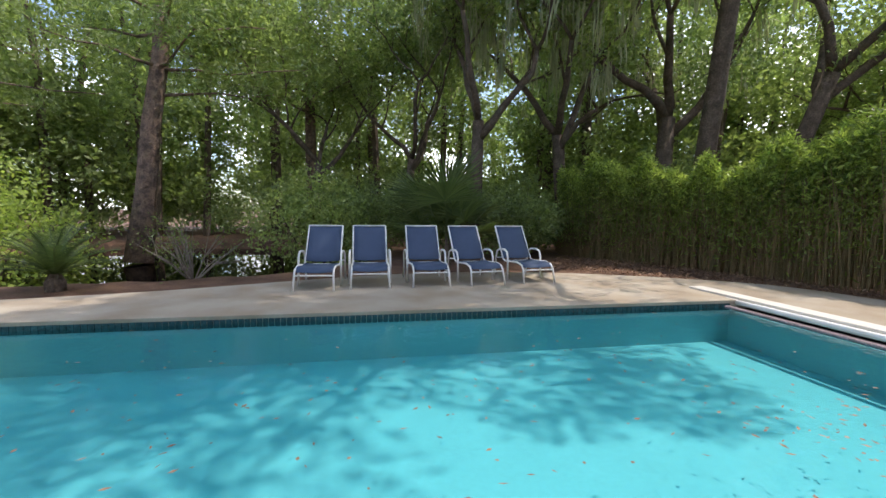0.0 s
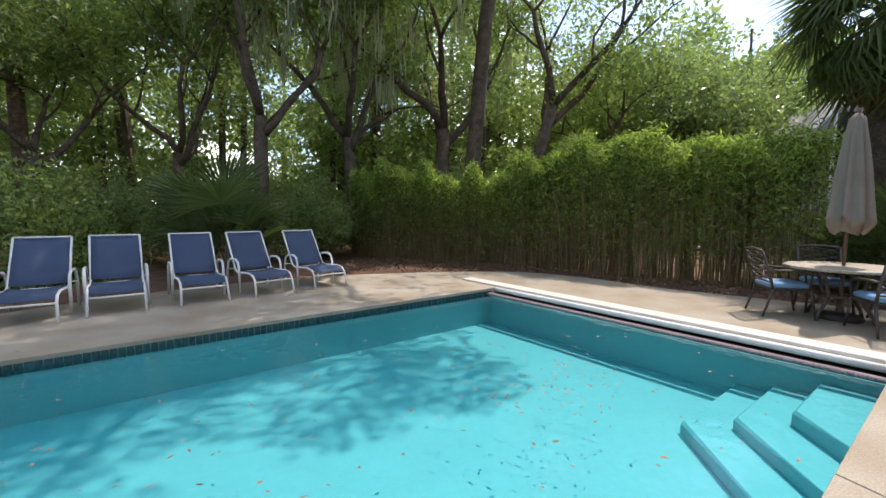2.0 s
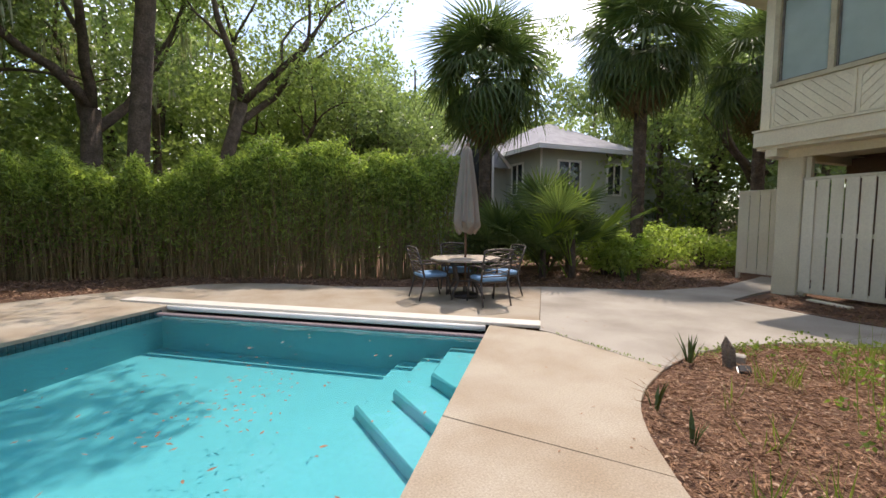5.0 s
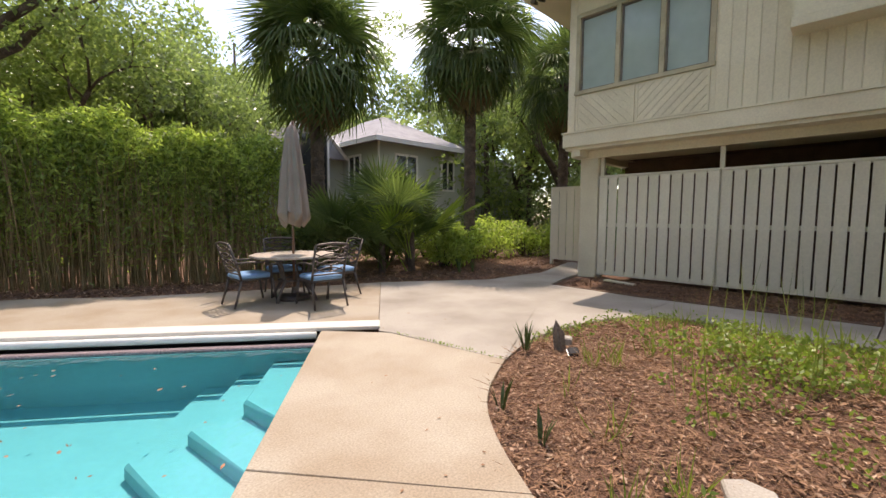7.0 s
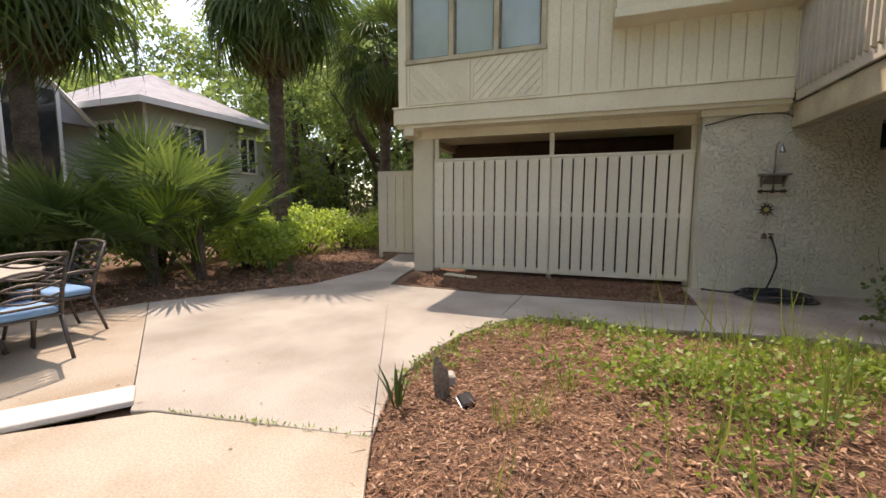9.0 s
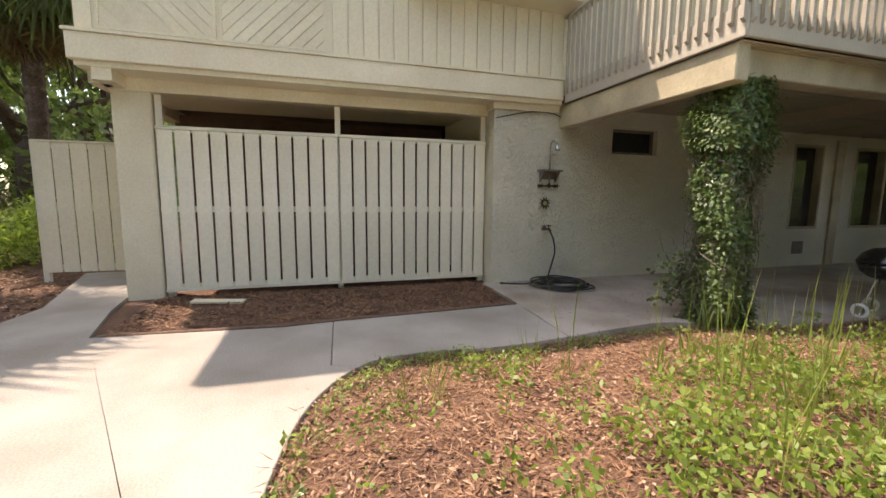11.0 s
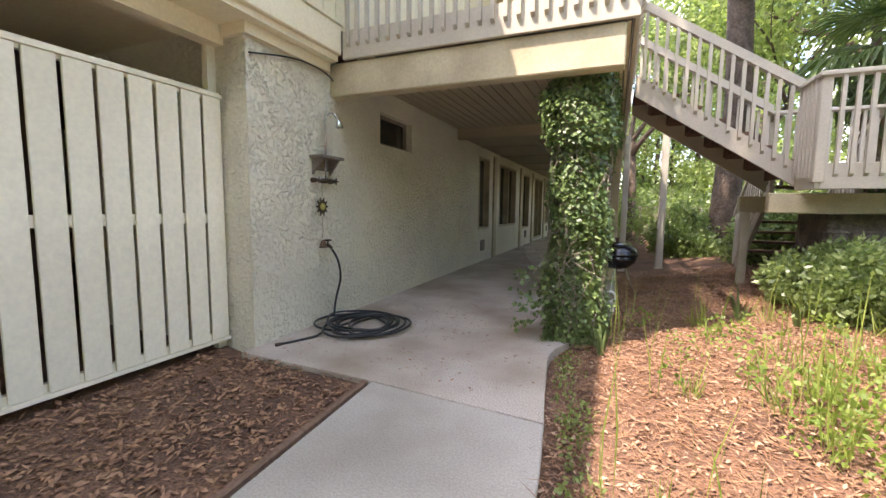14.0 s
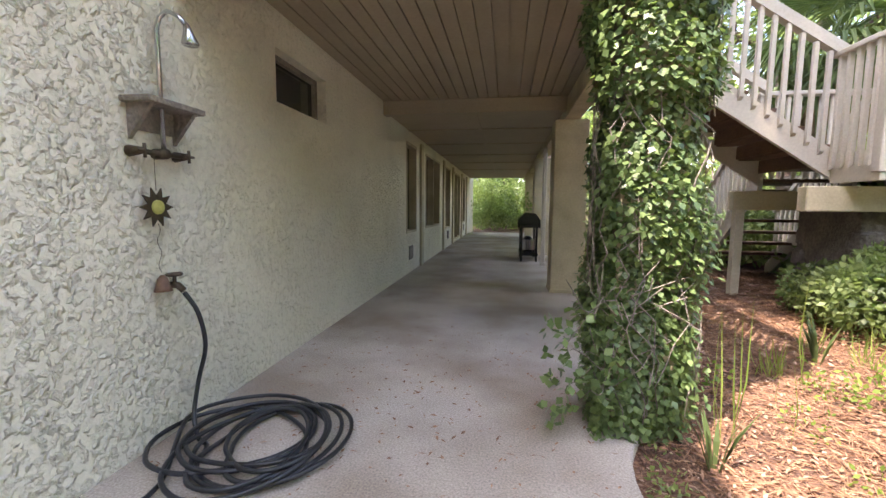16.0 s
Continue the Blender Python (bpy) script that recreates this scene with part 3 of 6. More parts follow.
    # chevron panels under the windows
    for y0, y1, s in ((-5.20, -3.96, 1), (-3.92, -2.66, -1)):
        z0, z1 = 3.26, 4.0
        fr = Build()
        fr.box(X, X + 0.03, y0, y0 + 0.03, z0, z1)
        fr.box(X, X + 0.03, y1 - 0.03, y1, z0, z1)
        fr.box(X, X + 0.03, y0 + 0.03, y1 - 0.03, z0, z0 + 0.03)
        o = fr.ob("panel_frame", M_CREAM)
        o.parent = e
        w = 0.165
        n = int((y1 - y0 + z1 - z0) / w) + 1
        for i in range(n):
            # slanted strip clipped to the panel
            lo, hi = i * w + 0.006, (i + 1) * w - 0.006
            poly = [(y0 + 0.03, z0 + 0.03), (y1 - 0.03, z0 + 0.03), (y1 - 0.03, z1), (y0 + 0.03, z1)]

            def key(p):
                return (p[0] - y0 if s > 0 else y1 - p[0]) + (p[1] - z0) * 1.0
            for lim, sg in ((lo, 1), (hi, -1)):
                out = []
                for p, q in zip(poly, poly[1:] + poly[:1]):
                    a, c = (key(p) - lim) * sg, (key(q) - lim) * sg
                    if a >= 0:
                        out.append(p)
                    if a * c < 0:
                        r = a / (a - c)
                        out.append((p[0] + (q[0] - p[0]) * r, p[1] + (q[1] - p[1]) * r))
                poly = out
                if not poly:
                    break
            if len(poly) > 2:
                q = Build().loft([[(X + 0.002, *p) for p in poly], [(X + 0.018, *p) for p in poly]]).ob("chevron_board", M_CREAM)
                q.parent = e
    # band, soffit, beams
    b = Build().box(X - 0.1, X + 0.07, -5.5, 0.93, 2.9, 3.2, b=0.01)
    b.box(X - 0.1, X + 0.09, -5.52, 0.93, 3.2, 3.235)
    o = b.ob("band_board", M_CREAM)
    o.parent = e
    b = Build().box(-12, X + 0.02, -5.45, 0.93, 2.84, 2.9)
    b.box(-10.05, -9.9, -5.3, 0.93, 2.68, 2.84)
    b.box(-9.9, X + 0.0, -5.3, -5.1, 2.70, 2.84)
    b.box(-9.88, -9.60, -0.2, 0.93, 2.74, 2.84)
    o = b.ob("soffit_beam", M_CREAM)
    o.parent = e
    # projecting box under the upper storey window
    b = Build().box(X, X + 0.45, -1.55, 1.02, 4.2, 4.34, b=0.01)
    b.box(X, X + 0.42, -1.52, 1.0, 4.34, 6.2)
    o = b.ob("bay_box", M_CREAM)
    o.parent = e
    # stucco corner column and fence, with the open store behind
    o = Build().box(-10.35, -9.94, -5.3, -4.86, -0.1, 2.7, b=0.02).ob("corner_column", M_CREAM)
    o.parent = e
    b = Build().box(-12.6, -12.5, -5.3, -0.16, -0.1, 2.84)
    o = b.ob("store_back_wall", M_BROWN)
    o.parent = e
    # roof
    b = Build()
    b.loft([[(-19, -6.3, 6.22), (-8.85, -6.3, 6.22), (-8.85, 21, 6.22), (-19, 21, 6.22)], [(-19, -6.3, 6.45), (-8.85, -6.3, 6.45), (-8.85, 21, 6.45), (-19, 21, 6.45)], [(-15, -2, 8.6), (-13, -2, 8.6), (-13, 17, 8.6), (-15, 17, 8.6)]])
    o = b.ob("roof", M_CREAM)
    o.parent = e
    b = Build().box(-19, X - 0.2, 19.8, 20, 2.9, 6.3)
    b.box(-18.2, -18, -5.4, 20, -0.1, 6.3)
    b.box(-18, -9.9, 21.8, 22, -0.1, 2.9)
    o = b.ob("far_walls", M_CREAM)
    o.parent = e
    o = Build().box(-18, X, -5.22, 22, 2.905, 2.99).ob("ceiling_store", M_BROWN)
    tagged(o, "dark boarded ceiling", "ceiling", kind="structure")


house()


def fence():
    e = empty("fence", "cream painted board fence between the stucco column and wall", "fence", Matrix.Translation((-9.95, -2.5, 0)))
    x = -9.96
    inv = e.matrix_world.inverted()

    def put(b, name, m=M_FENCE):
        o = b.ob(name, m)
        o.parent = e
        o.matrix_parent_inverse = inv
        return o
    for y0, y1 in ((-4.84, -2.512), (-2.506, -0.17)):
        n = 12 if y1 > -1 else 11
        p = (y1 - y0) / n
        me = Build().box(0, 0.022, 0.014, p - 0.014, 0, 2.14, b=0.004).mesh("board", M_FENCE)
        for i in range(n):
            o = new("board", me)
            o.matrix_world = pose(x, y0 + i * p, 0.085)
            o.parent = e
            o.matrix_parent_inverse = inv
        b = Build()
        for z in (0.065, 1.14, 2.2):
            b.box(x - 0.045, x - 0.002, y0, y1, z, z + 0.08)
        b.box(x - 0.03, x + 0.03, y0, y1, 2.228, 2.262, b=0.004)
        b.box(x - 0.03, x + 0.026, y0, y1, 0.05, 0.082)
        put(b, "rail")
    for y in (-4.80, -2.51, -0.2):
        put(Build().box(x - 0.12, x - 0.05, y - 0.04, y + 0.04, -0.1, 2.7), "post")


fence()


def side_fence():
    e = empty("side_gate", "cream board gate closing the side yard", "gate", Matrix.Translation((-11.9, -6.4, 0)))
    inv = e.matrix_world.inverted()
    p = 0.235
    me = Build().box(0, 0.022, 0.008, p - 0.008, 0, 2.05, b=0.004).mesh("board", M_FENCE)
    for i in range(7):
        o = new("board", me)
        o.matrix_world = pose(-11.6, -7.0 + i * p, 0.12)
        o.parent = e
        o.matrix_parent_inverse = inv
    b = Build()
    for z in (0.15, 1.1, 2.08):
        b.box(-11.65, -11.602, -7.0, -5.35, z, z + 0.09)
    b.box(-11.63, -11.56, -7.0, -5.35, 2.172, 2.2)
    b.box(-11.70, -11.62, -7.05, -6.97, -0.1, 2.2)
    o = b.ob("rail", M_FENCE)
    o.parent = e
    o.matrix_parent_inverse = inv


side_fence()


# ---------- balcony, stairs, porch ----------
def baluster_row(parent, inv, a, c, za, zc, low, high, pitch, material=M_RAIL):
    """Square balusters with slanted feet between two plan points; za, zc: base heights at each end."""
    a, c = Vector(a), Vector(c)
    d = c - a
    n = int(d.length / pitch)
    ang = math.atan2(d.y, d.x)
    b = Build()
    w = 0.019
    b.loft([[(-w, -w, low + 0.03), (w, -w, low + 0.03), (w, w, low), (-w, w, low)], [(-w, -w, high), (w, -w, high), (w, w, high), (-w, w, high)]])
    me = b.mesh("baluster", material)
    for i in range(n + 1):
        t = i / n
        p = a + d * t
        o = new("baluster", me)
        o.matrix_world = Matrix.Translation((p.x, p.y, za + (zc - za) * t)) @ pose(0, 0, 0, 0, 0, math.degrees(ang))
        o.parent = parent
        o.matrix_parent_inverse = inv


def balcony():
    e = empty("balcony", "cream timber balcony over the porch with slatted railing", "balcony", Matrix.Translation((-8, 0.95, 2.9)))
    inv = e.matrix_world.inverted()

    def put(b, name, m):
        o = b.ob(name, m)
        o.parent = e
        o.matrix_parent_inverse = inv
        return o
    x0, x1, y0, y1, ztop = -9.45, -6.55, 0.94, 20.0, 3.16
    b = Build()
    b.box(x0, x1, y0, y0 + 0.045, 2.86, 3.15, b=0.006)
    b.box(x1 - 0.045, x1, y0 + 0.047, y1, 2.86, 3.15, b=0.006)
    put(b, "rim_board", M_RAIL)
    b = Build()
    b.box(-9.66, x1 - 0.10, y0 + 0.05, y0 + 0.22, 2.50, 2.855, b=0.012)
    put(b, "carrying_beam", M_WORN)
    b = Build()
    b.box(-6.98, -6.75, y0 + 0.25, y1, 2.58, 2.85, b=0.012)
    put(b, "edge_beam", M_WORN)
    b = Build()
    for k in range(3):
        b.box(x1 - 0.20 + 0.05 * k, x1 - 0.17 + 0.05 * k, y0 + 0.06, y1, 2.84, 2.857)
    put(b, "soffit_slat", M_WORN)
    b = Build().box(x0, x1 - 0.05, y0 + 0.05, y1, 3.10, 3.16)
    put(b, "deck_floor", M_DEAD)
    # railing
    baluster_row(e, inv, (x0 + 0.08, y0 - 0.02), (x1 - 0.02, y0 - 0.02), 0, 0, 2.98, 4.1, 0.118)
    baluster_row(e, inv, (x1 + 0.02, y0 + 0.06), (x1 + 0.02, 3.45), 0, 0, 2.98, 4.1, 0.118)
    baluster_row(e, inv, (x1 + 0.02, 4.75), (x1 + 0.02, 12), 0, 0, 2.98, 4.1, 0.118)
    b = Build()
    b.box(x0, x1 + 0.05, y0 - 0.06, y0 + 0.08, 4.1, 4.14, b=0.006)
    b.box(x1 - 0.08, x1 + 0.06, y0 + 0.08, 3.5, 4.1, 4.14, b=0.006)
    b.box(x1 - 0.08, x1 + 0.06, 4.7, 12, 4.1, 4.14, b=0.006)
    put(b, "handrail", M_RAIL)
    b = Build()
    for x, y in ((x1 - 0.06, y0 + 0.0 + 0.06), (x1 - 0.03, 3.5)):
        b.box(x - 0.045, x + 0.045, y - 0.045, y + 0.045, 3.16, 4.1, b=0.006)
    put(b, "post", M_RAIL)


balcony()


def porch_ceiling():
    b = Build()
    # narrow boards running along the porch
    n = 20
    for i in range(n):
        w = (2.85) / n
        b.box(-9.648 + i * w + 0.006, -9.648 + (i + 1) * w - 0.006, 1.18, 5.0, 2.855, 2.88)
    b.box(-9.65, -6.78, 1.18, 5.0, 2.885, 2.9)
    b.box(-9.65, -6.98, 5.0, 5.16, 2.66, 2.9)
    b.box(-9.65, -6.98, 5.16, 20, 2.72, 2.9)
    for y in (6.6, 8.4, 10.4, 12.5, 15):
        b.box(-9.65, -6.98, y, y + 0.05, 2.70, 2.72)
    b.box(-8.33, -8.27, 5.16, 20, 2.70, 2.718)
    tagged(b.ob("ceiling_porch", M_PANEL), "painted board ceiling over the porch", "ceiling", kind="structure")


porch_ceiling()


def porch_columns():
    def col(name, label, x0, x1, y0, y1, h, m):
        e = empty(name, label, "column", Matrix.Translation(((x0 + x1) / 2, (y0 + y1) / 2, 0)))
        inv = e.matrix_world.inverted()
        for nm, bb in (("shaft", Build().box(x0, x1, y0, y1, -0.1, h, b=0.012)), ("base", Build().box(x0 - 0.012, x1 + 0.012, y0 - 0.012, y1 + 0.012, -0.1, 0.06, b=0.005))):
            o = bb.ob(nm, m)
            o.parent = e
            o.matrix_parent_inverse = inv
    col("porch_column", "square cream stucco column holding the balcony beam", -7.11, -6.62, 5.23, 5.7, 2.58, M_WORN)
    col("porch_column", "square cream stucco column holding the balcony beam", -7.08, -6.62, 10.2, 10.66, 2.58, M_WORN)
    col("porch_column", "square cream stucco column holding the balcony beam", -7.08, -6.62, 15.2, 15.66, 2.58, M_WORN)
    col("porch_post", "slim white timber post on the porch edge", -7.02, -6.93, 8.2, 8.29, 2.58, M_RAIL)
    col("stair_post", "pale timber post beside the outdoor stairs", -5.82, -5.68, 7.1, 7.24, 2.9, M_RAIL)
    col("stair_post", "pale timber post beside the outdoor stairs", -6.56, -6.44, 6.85, 6.97, 2.86, M_RAIL)


porch_columns()


def stairs():
    e = empty("outdoor_stairs", "pale timber stairs dropping from the balcony to a landing", "stairs", Matrix.Translation((-4.5, 3.6, 0)))
    inv = e.matrix_world.inverted()

    def put(b, name, m):
        o = b.ob(name, m)
        o.parent = e
        o.matrix_parent_inverse = inv
        return o
    xa, xb, za, zb = -6.5, -4.62, 3.12, 1.86
    for y in (3.47, 4.68):
        b = Build()
        b.loft([[(xa, y, za - 0.28), (xb, y, zb - 0.28), (xb, y, zb), (xa, y, za)], [(xa, y + 0.045, za - 0.28), (xb, y + 0.045, zb - 0.28), (xb, y + 0.045, zb), (xa, y + 0.045, za)]])
        put(b, "stringer", M_RAIL)
        baluster_row(e, inv, (xa + 0.1, y - 0.02 if y < 4 else y + 0.06), (xb - 0.03, y - 0.02 if y < 4 else y + 0.06), za, zb, -0.12, 0.85, 0.118)
        b = Build()
        b.loft([[(xa, y - 0.05, za + 0.85), (xb, y - 0.05, zb + 0.85), (xb, y - 0.05, zb + 0.97), (xa, y - 0.05, za + 0.97)], [(xa, y + 0.04, za + 0.85), (xb, y + 0.04, zb + 0.85), (xb, y + 0.04, zb + 0.97), (xa, y + 0.04, za + 0.97)]])
        put(b, "handrail", M_RAIL)
    n = 7
    for i in range(n):
        t = (i + 0.5) / n
        x, z = xa + (xb - xa) * t, za + (zb - za) * t
        put(Build().box(x - 0.14, x + 0.14, 3.52, 4.68, z - 0.05, z - 0.01, b=0.005), "tread", M_BROWN)
        put(Build().box(x + 0.10, x + 0.125, 3.52, 4.68, z - 0.21, z - 0.055), "riser", M_BROWN)
    # landing
    lx0, lx1, ly0, ly1, lz = -4.62, -1.6, 2.95, 4.9, 1.82
    put(Build().box(lx0, lx1, ly0, ly1, lz - 0.04, lz), "landing_floor", M_DEAD)
    # back and side boards added to keep light out from under the deck
    put(Build().box(-3.2, 3.4, 8.50, 8.56, -0.2, 1.70).box(3.34, 3.4, 3.0, 8.5, -0.2, 1.70), "shade_boards", M_BROWN)
    put(Build().box(-3.25, lx1, ly1, 8.6, lz - 0.04, lz).box(lx1, 3.4, ly0, 8.6, lz - 0.04, lz), "deck_floor", M_DEAD)
    put(Build().box(lx1, 3.4, ly0 - 0.045, ly0 - 0.001, lz - 0.27, lz + 0.01, b=0.006), "rim_board", M_RAIL)
    for x in (-4.5, -3.4):
        q = x - 0.03 if x < -4 else x + 0.09
        baluster_row(e, inv, (q, 5.0), (q, 6.55), 1.8, 0.4, -0.12, 0.85, 0.118)
        put(Build().loft([[(q - 0.045, 4.95, 2.66), (q - 0.045, 6.6, 1.2), (q - 0.045, 6.6, 1.28), (q - 0.045, 4.95, 2.74)], [(q + 0.045, 4.95, 2.66), (q + 0.045, 6.6, 1.2), (q + 0.045, 6.6, 1.28), (q + 0.045, 4.95, 2.74)]]), "handrail", M_RAIL)
    b = Build()
    b.box(lx0, lx1, ly0 - 0.045, ly0 - 0.001, lz - 0.27, lz + 0.01, b=0.006)
    b.box(lx0 - 0.045, lx0 - 0.001, ly0 - 0.045, 3.46, lz - 0.27, lz + 0.01, b=0.006)
    put(b, "rim_board", M_RAIL)
    put(Build().box(-4.95, lx1, 3.3, 3.44, 1.28, 1.52, b=0.01).box(-4.95, lx1, 4.6, 4.74, 1.28, 1.52, b=0.01), "carrying_beam", M_WORN)
    baluster_row(e, inv, (lx0 + 0.12, ly0 - 0.065), (lx1, ly0 - 0.065), lz, lz, -0.14, 0.92, 0.125)
    baluster_row(e, inv, (lx0 - 0.065, ly0 + 0.05), (lx0 - 0.065, 3.42), lz, lz, -0.14, 0.92, 0.105)
    baluster_row(e, inv, (lx0 + 0.12, ly1), (lx1, ly1), lz, lz, -0.14, 0.92, 0.125)
    b = Build()
    b.box(lx0 - 0.1, lx1, ly0 - 0.11, ly0 + 0.03, lz + 0.92, lz + 0.97, b=0.008)
    b.box(lx0 - 0.11, lx0 + 0.03, ly0 + 0.03, 3.5, lz + 0.92, lz + 0.97, b=0.008)
    b.box(lx0, lx1, ly1 - 0.06, ly1 + 0.08, lz + 0.92, lz + 0.97, b=0.008)
    put(b, "handrail", M_RAIL)
    b = Build().box(lx0 - 0.07, lx0 + 0.03, ly0 - 0.07, ly0 + 0.03, lz - 0.2, lz + 0.92, b=0.008)
    put(b, "post", M_RAIL)
    for x, y in ((-4.85, 4.67), (-3.2, 4.67), (-1.8, 3.37), (0.6, 3.37), (3.2, 3.37), (3.2, 8.4), (-3.1, 8.4)):
        put(Build().box(x - 0.05, x + 0.05, y - 0.05, y + 0.05, -0.2, 1.28), "leg", M_WORN)
    # lower flight, turning back behind
    for x in (-4.5, -3.4):
        put(Build().loft([[(q, 4.95, 1.55), (q, 6.6, 0.1), (q, 6.6, 0.36), (q, 4.95, 1.82)] for q in (x, x + 0.06)]), "stringer", M_RAIL)
    for i in range(7):
        t = (i + 0.5) / 8
        put(Build().box(-4.43, -3.41, 4.95 + 1.65 * t - 0.13, 4.95 + 1.65 * t + 0.13, 1.74 - 1.46 * t, 1.78 - 1.46 * t), "tread", M_BROWN)
    # stone pier under the landing
    p = empty("stone_pier", "dark mortared field-stone pier under the landing", "pier", Matrix.Translation((-3.9, 3.9, 0)))
    inv = p.matrix_world.inverted()
    g = np.random.default_rng(5)
    for k in range(5):
        for j in range(3):
            w = 0.26
            for yy in (3.5, 4.3):
                b = Build().box(-4.3 + j * w + g.uniform(-0.02, 0.02), -4.3 + (j + 1) * w - 0.02, yy, yy + 0.2, k * 0.24 - 0.1, k * 0.24 + 0.12, b=0.03)
                o = b.ob("stone", M_STONE)
                o.parent = p
                o.matrix_parent_inverse = inv
    o = Build().box(-4.28, -3.55, 3.55, 4.45, -0.1, 1.27).ob("core", M_STONE)
    o.parent = p
    o.matrix_parent_inverse = inv


stairs()


def lattice_fence():
    """Low diagonal lattice between posts, closing the shaded yard behind the stairs."""
    e = empty("lattice_fence", "weathered wooden lattice fence behind the stairs", "fence", Matrix.Translation((-2, 13.2, 0)))
    inv = e.matrix_world.inverted()

    def put(b, name):
        o = b.ob(name, M_DEAD)
        o.parent = e
        o.matrix_parent_inverse = inv
        return o
    x0, x1, z0, z1 = -6.4, 3.6, 0.05, 1.35
    b = Build()
    h = z1 - z0
    for sgn, y in ((1, 13.2), (-1, 13.212)):
        for i in range(int((x1 - x0 - h) / 0.12)):
            a = x0 + i * 0.12
            p, q = (a, a + h) if sgn > 0 else (a + h, a)
            b.loft([[(p, yy, z0), (p + 0.045, yy, z0), (q + 0.045, yy, z1), (q, yy, z1)] for yy in (y, y + 0.01)])
    tagged(put(b, "lattice"), kind="stuff")
    put(Build().box(x0, x1, 13.19, 13.235, z1, z1 + 0.05, b=0.005), "rail")
    for i in range(6):
        x = x0 + (x1 - x0) * i / 5
        put(Build().box(x - 0.045, x + 0.045, 13.225, 13.315, -0.15, 1.5, b=0.006), "post")


lattice_fence()
# ---------- furniture ----------
def lounger():
    """Sling chaise: local x across, y towards the foot, back raised at y < 0."""
    e = empty("sun_lounger", "navy sling sun lounger with white metal frame", "lounger", group="loungers on the terrace")
    w = 0.33
    r = 0.018
    hip, knee, foot = (0.02, 0.36), (0.78, 0.37), (0.93, 0.0)
    top = (-0.50, 1.08)
    b = Build()
    for s in (-w, w):
        b.tube([(s, top[0], top[1]), (s, -0.05, 0.40), (s, 0.06, 0.36), (s, 0.60, 0.39), (s, 0.78, 0.36), (s, 0.86, 0.28), (s * 1.04, foot[0], foot[1])], r, 8)
    b.tube([(-w, top[0], top[1]), (w, top[0], top[1])], r * 0.9, 8)
    b.tube([(-w, 0.86, 0.26), (w, 0.86, 0.26)], r * 0.8, 8)
    b.tube([(-w, 0.05, 0.36), (w, 0.05, 0.36)], r * 0.8, 8)
    b.ob("frame", M_WHITE, e, True)
    for s in (-1, 1):
        x = s * (w + 0.055)
        b = Build()
        b.tube([(x, 0.30, 0.0), (x, 0.28, 0.46), (x, 0.23, 0.57), (x, 0.12, 0.61), (x, -0.12, 0.60), (x, -0.24, 0.55), (x, -0.29, 0.42), (x, -0.36, 0.0)], 0.021, 8)
        b.tube([(x, 0.28, 0.36), (s * w, 0.26, 0.37)], 0.014, 6)
        b.tube([(x, -0.28, 0.40), (s * w, -0.10, 0.42)], 0.014, 6)
        b.ob("arm", M_WHITE, e, True)

    def sheet(name, line):
        b = Build()
        n = len(line)
        rings = []
        for y, z in line:
            k = 7
            rings.append([(-w + 0.01 + (2 * w - 0.02) * i / (k - 1), y, z - 0.018 * math.sin(math.pi * i / (k - 1))) for i in range(k)] + [(-w + 0.01 + (2 * w - 0.02) * i / (k - 1), y, z - 0.006 - 0.018 * math.sin(math.pi * i / (k - 1))) for i in reversed(range(k))])
        b.loft(rings)
        b.ob(name, M_SLING, e, True)
    sheet("backrest", [(-0.49 + 0.45 * t, 1.07 - 0.66 * t + 0.01) for t in np.linspace(0, 1, 7)])
    sheet("seat", [(0.04, 0.385), (0.2, 0.375), (0.4, 0.382), (0.6, 0.40), (0.74, 0.385), (0.83, 0.32)])
    return e


first = lounger()
SPOTS = [(6.68, -2.50, -4), (5.78, -2.60, 0), (4.68, -2.66, 1), (3.70, -2.69, 8), (2.60, -2.82, 7)]
for i, (u, v, a) in enumerate(SPOTS):
    m = POOL @ pose(u, v, 0, 0, 0, a)
    if i == 0:
        first.matrix_world = m
    else:
        copy_thing(first, m)


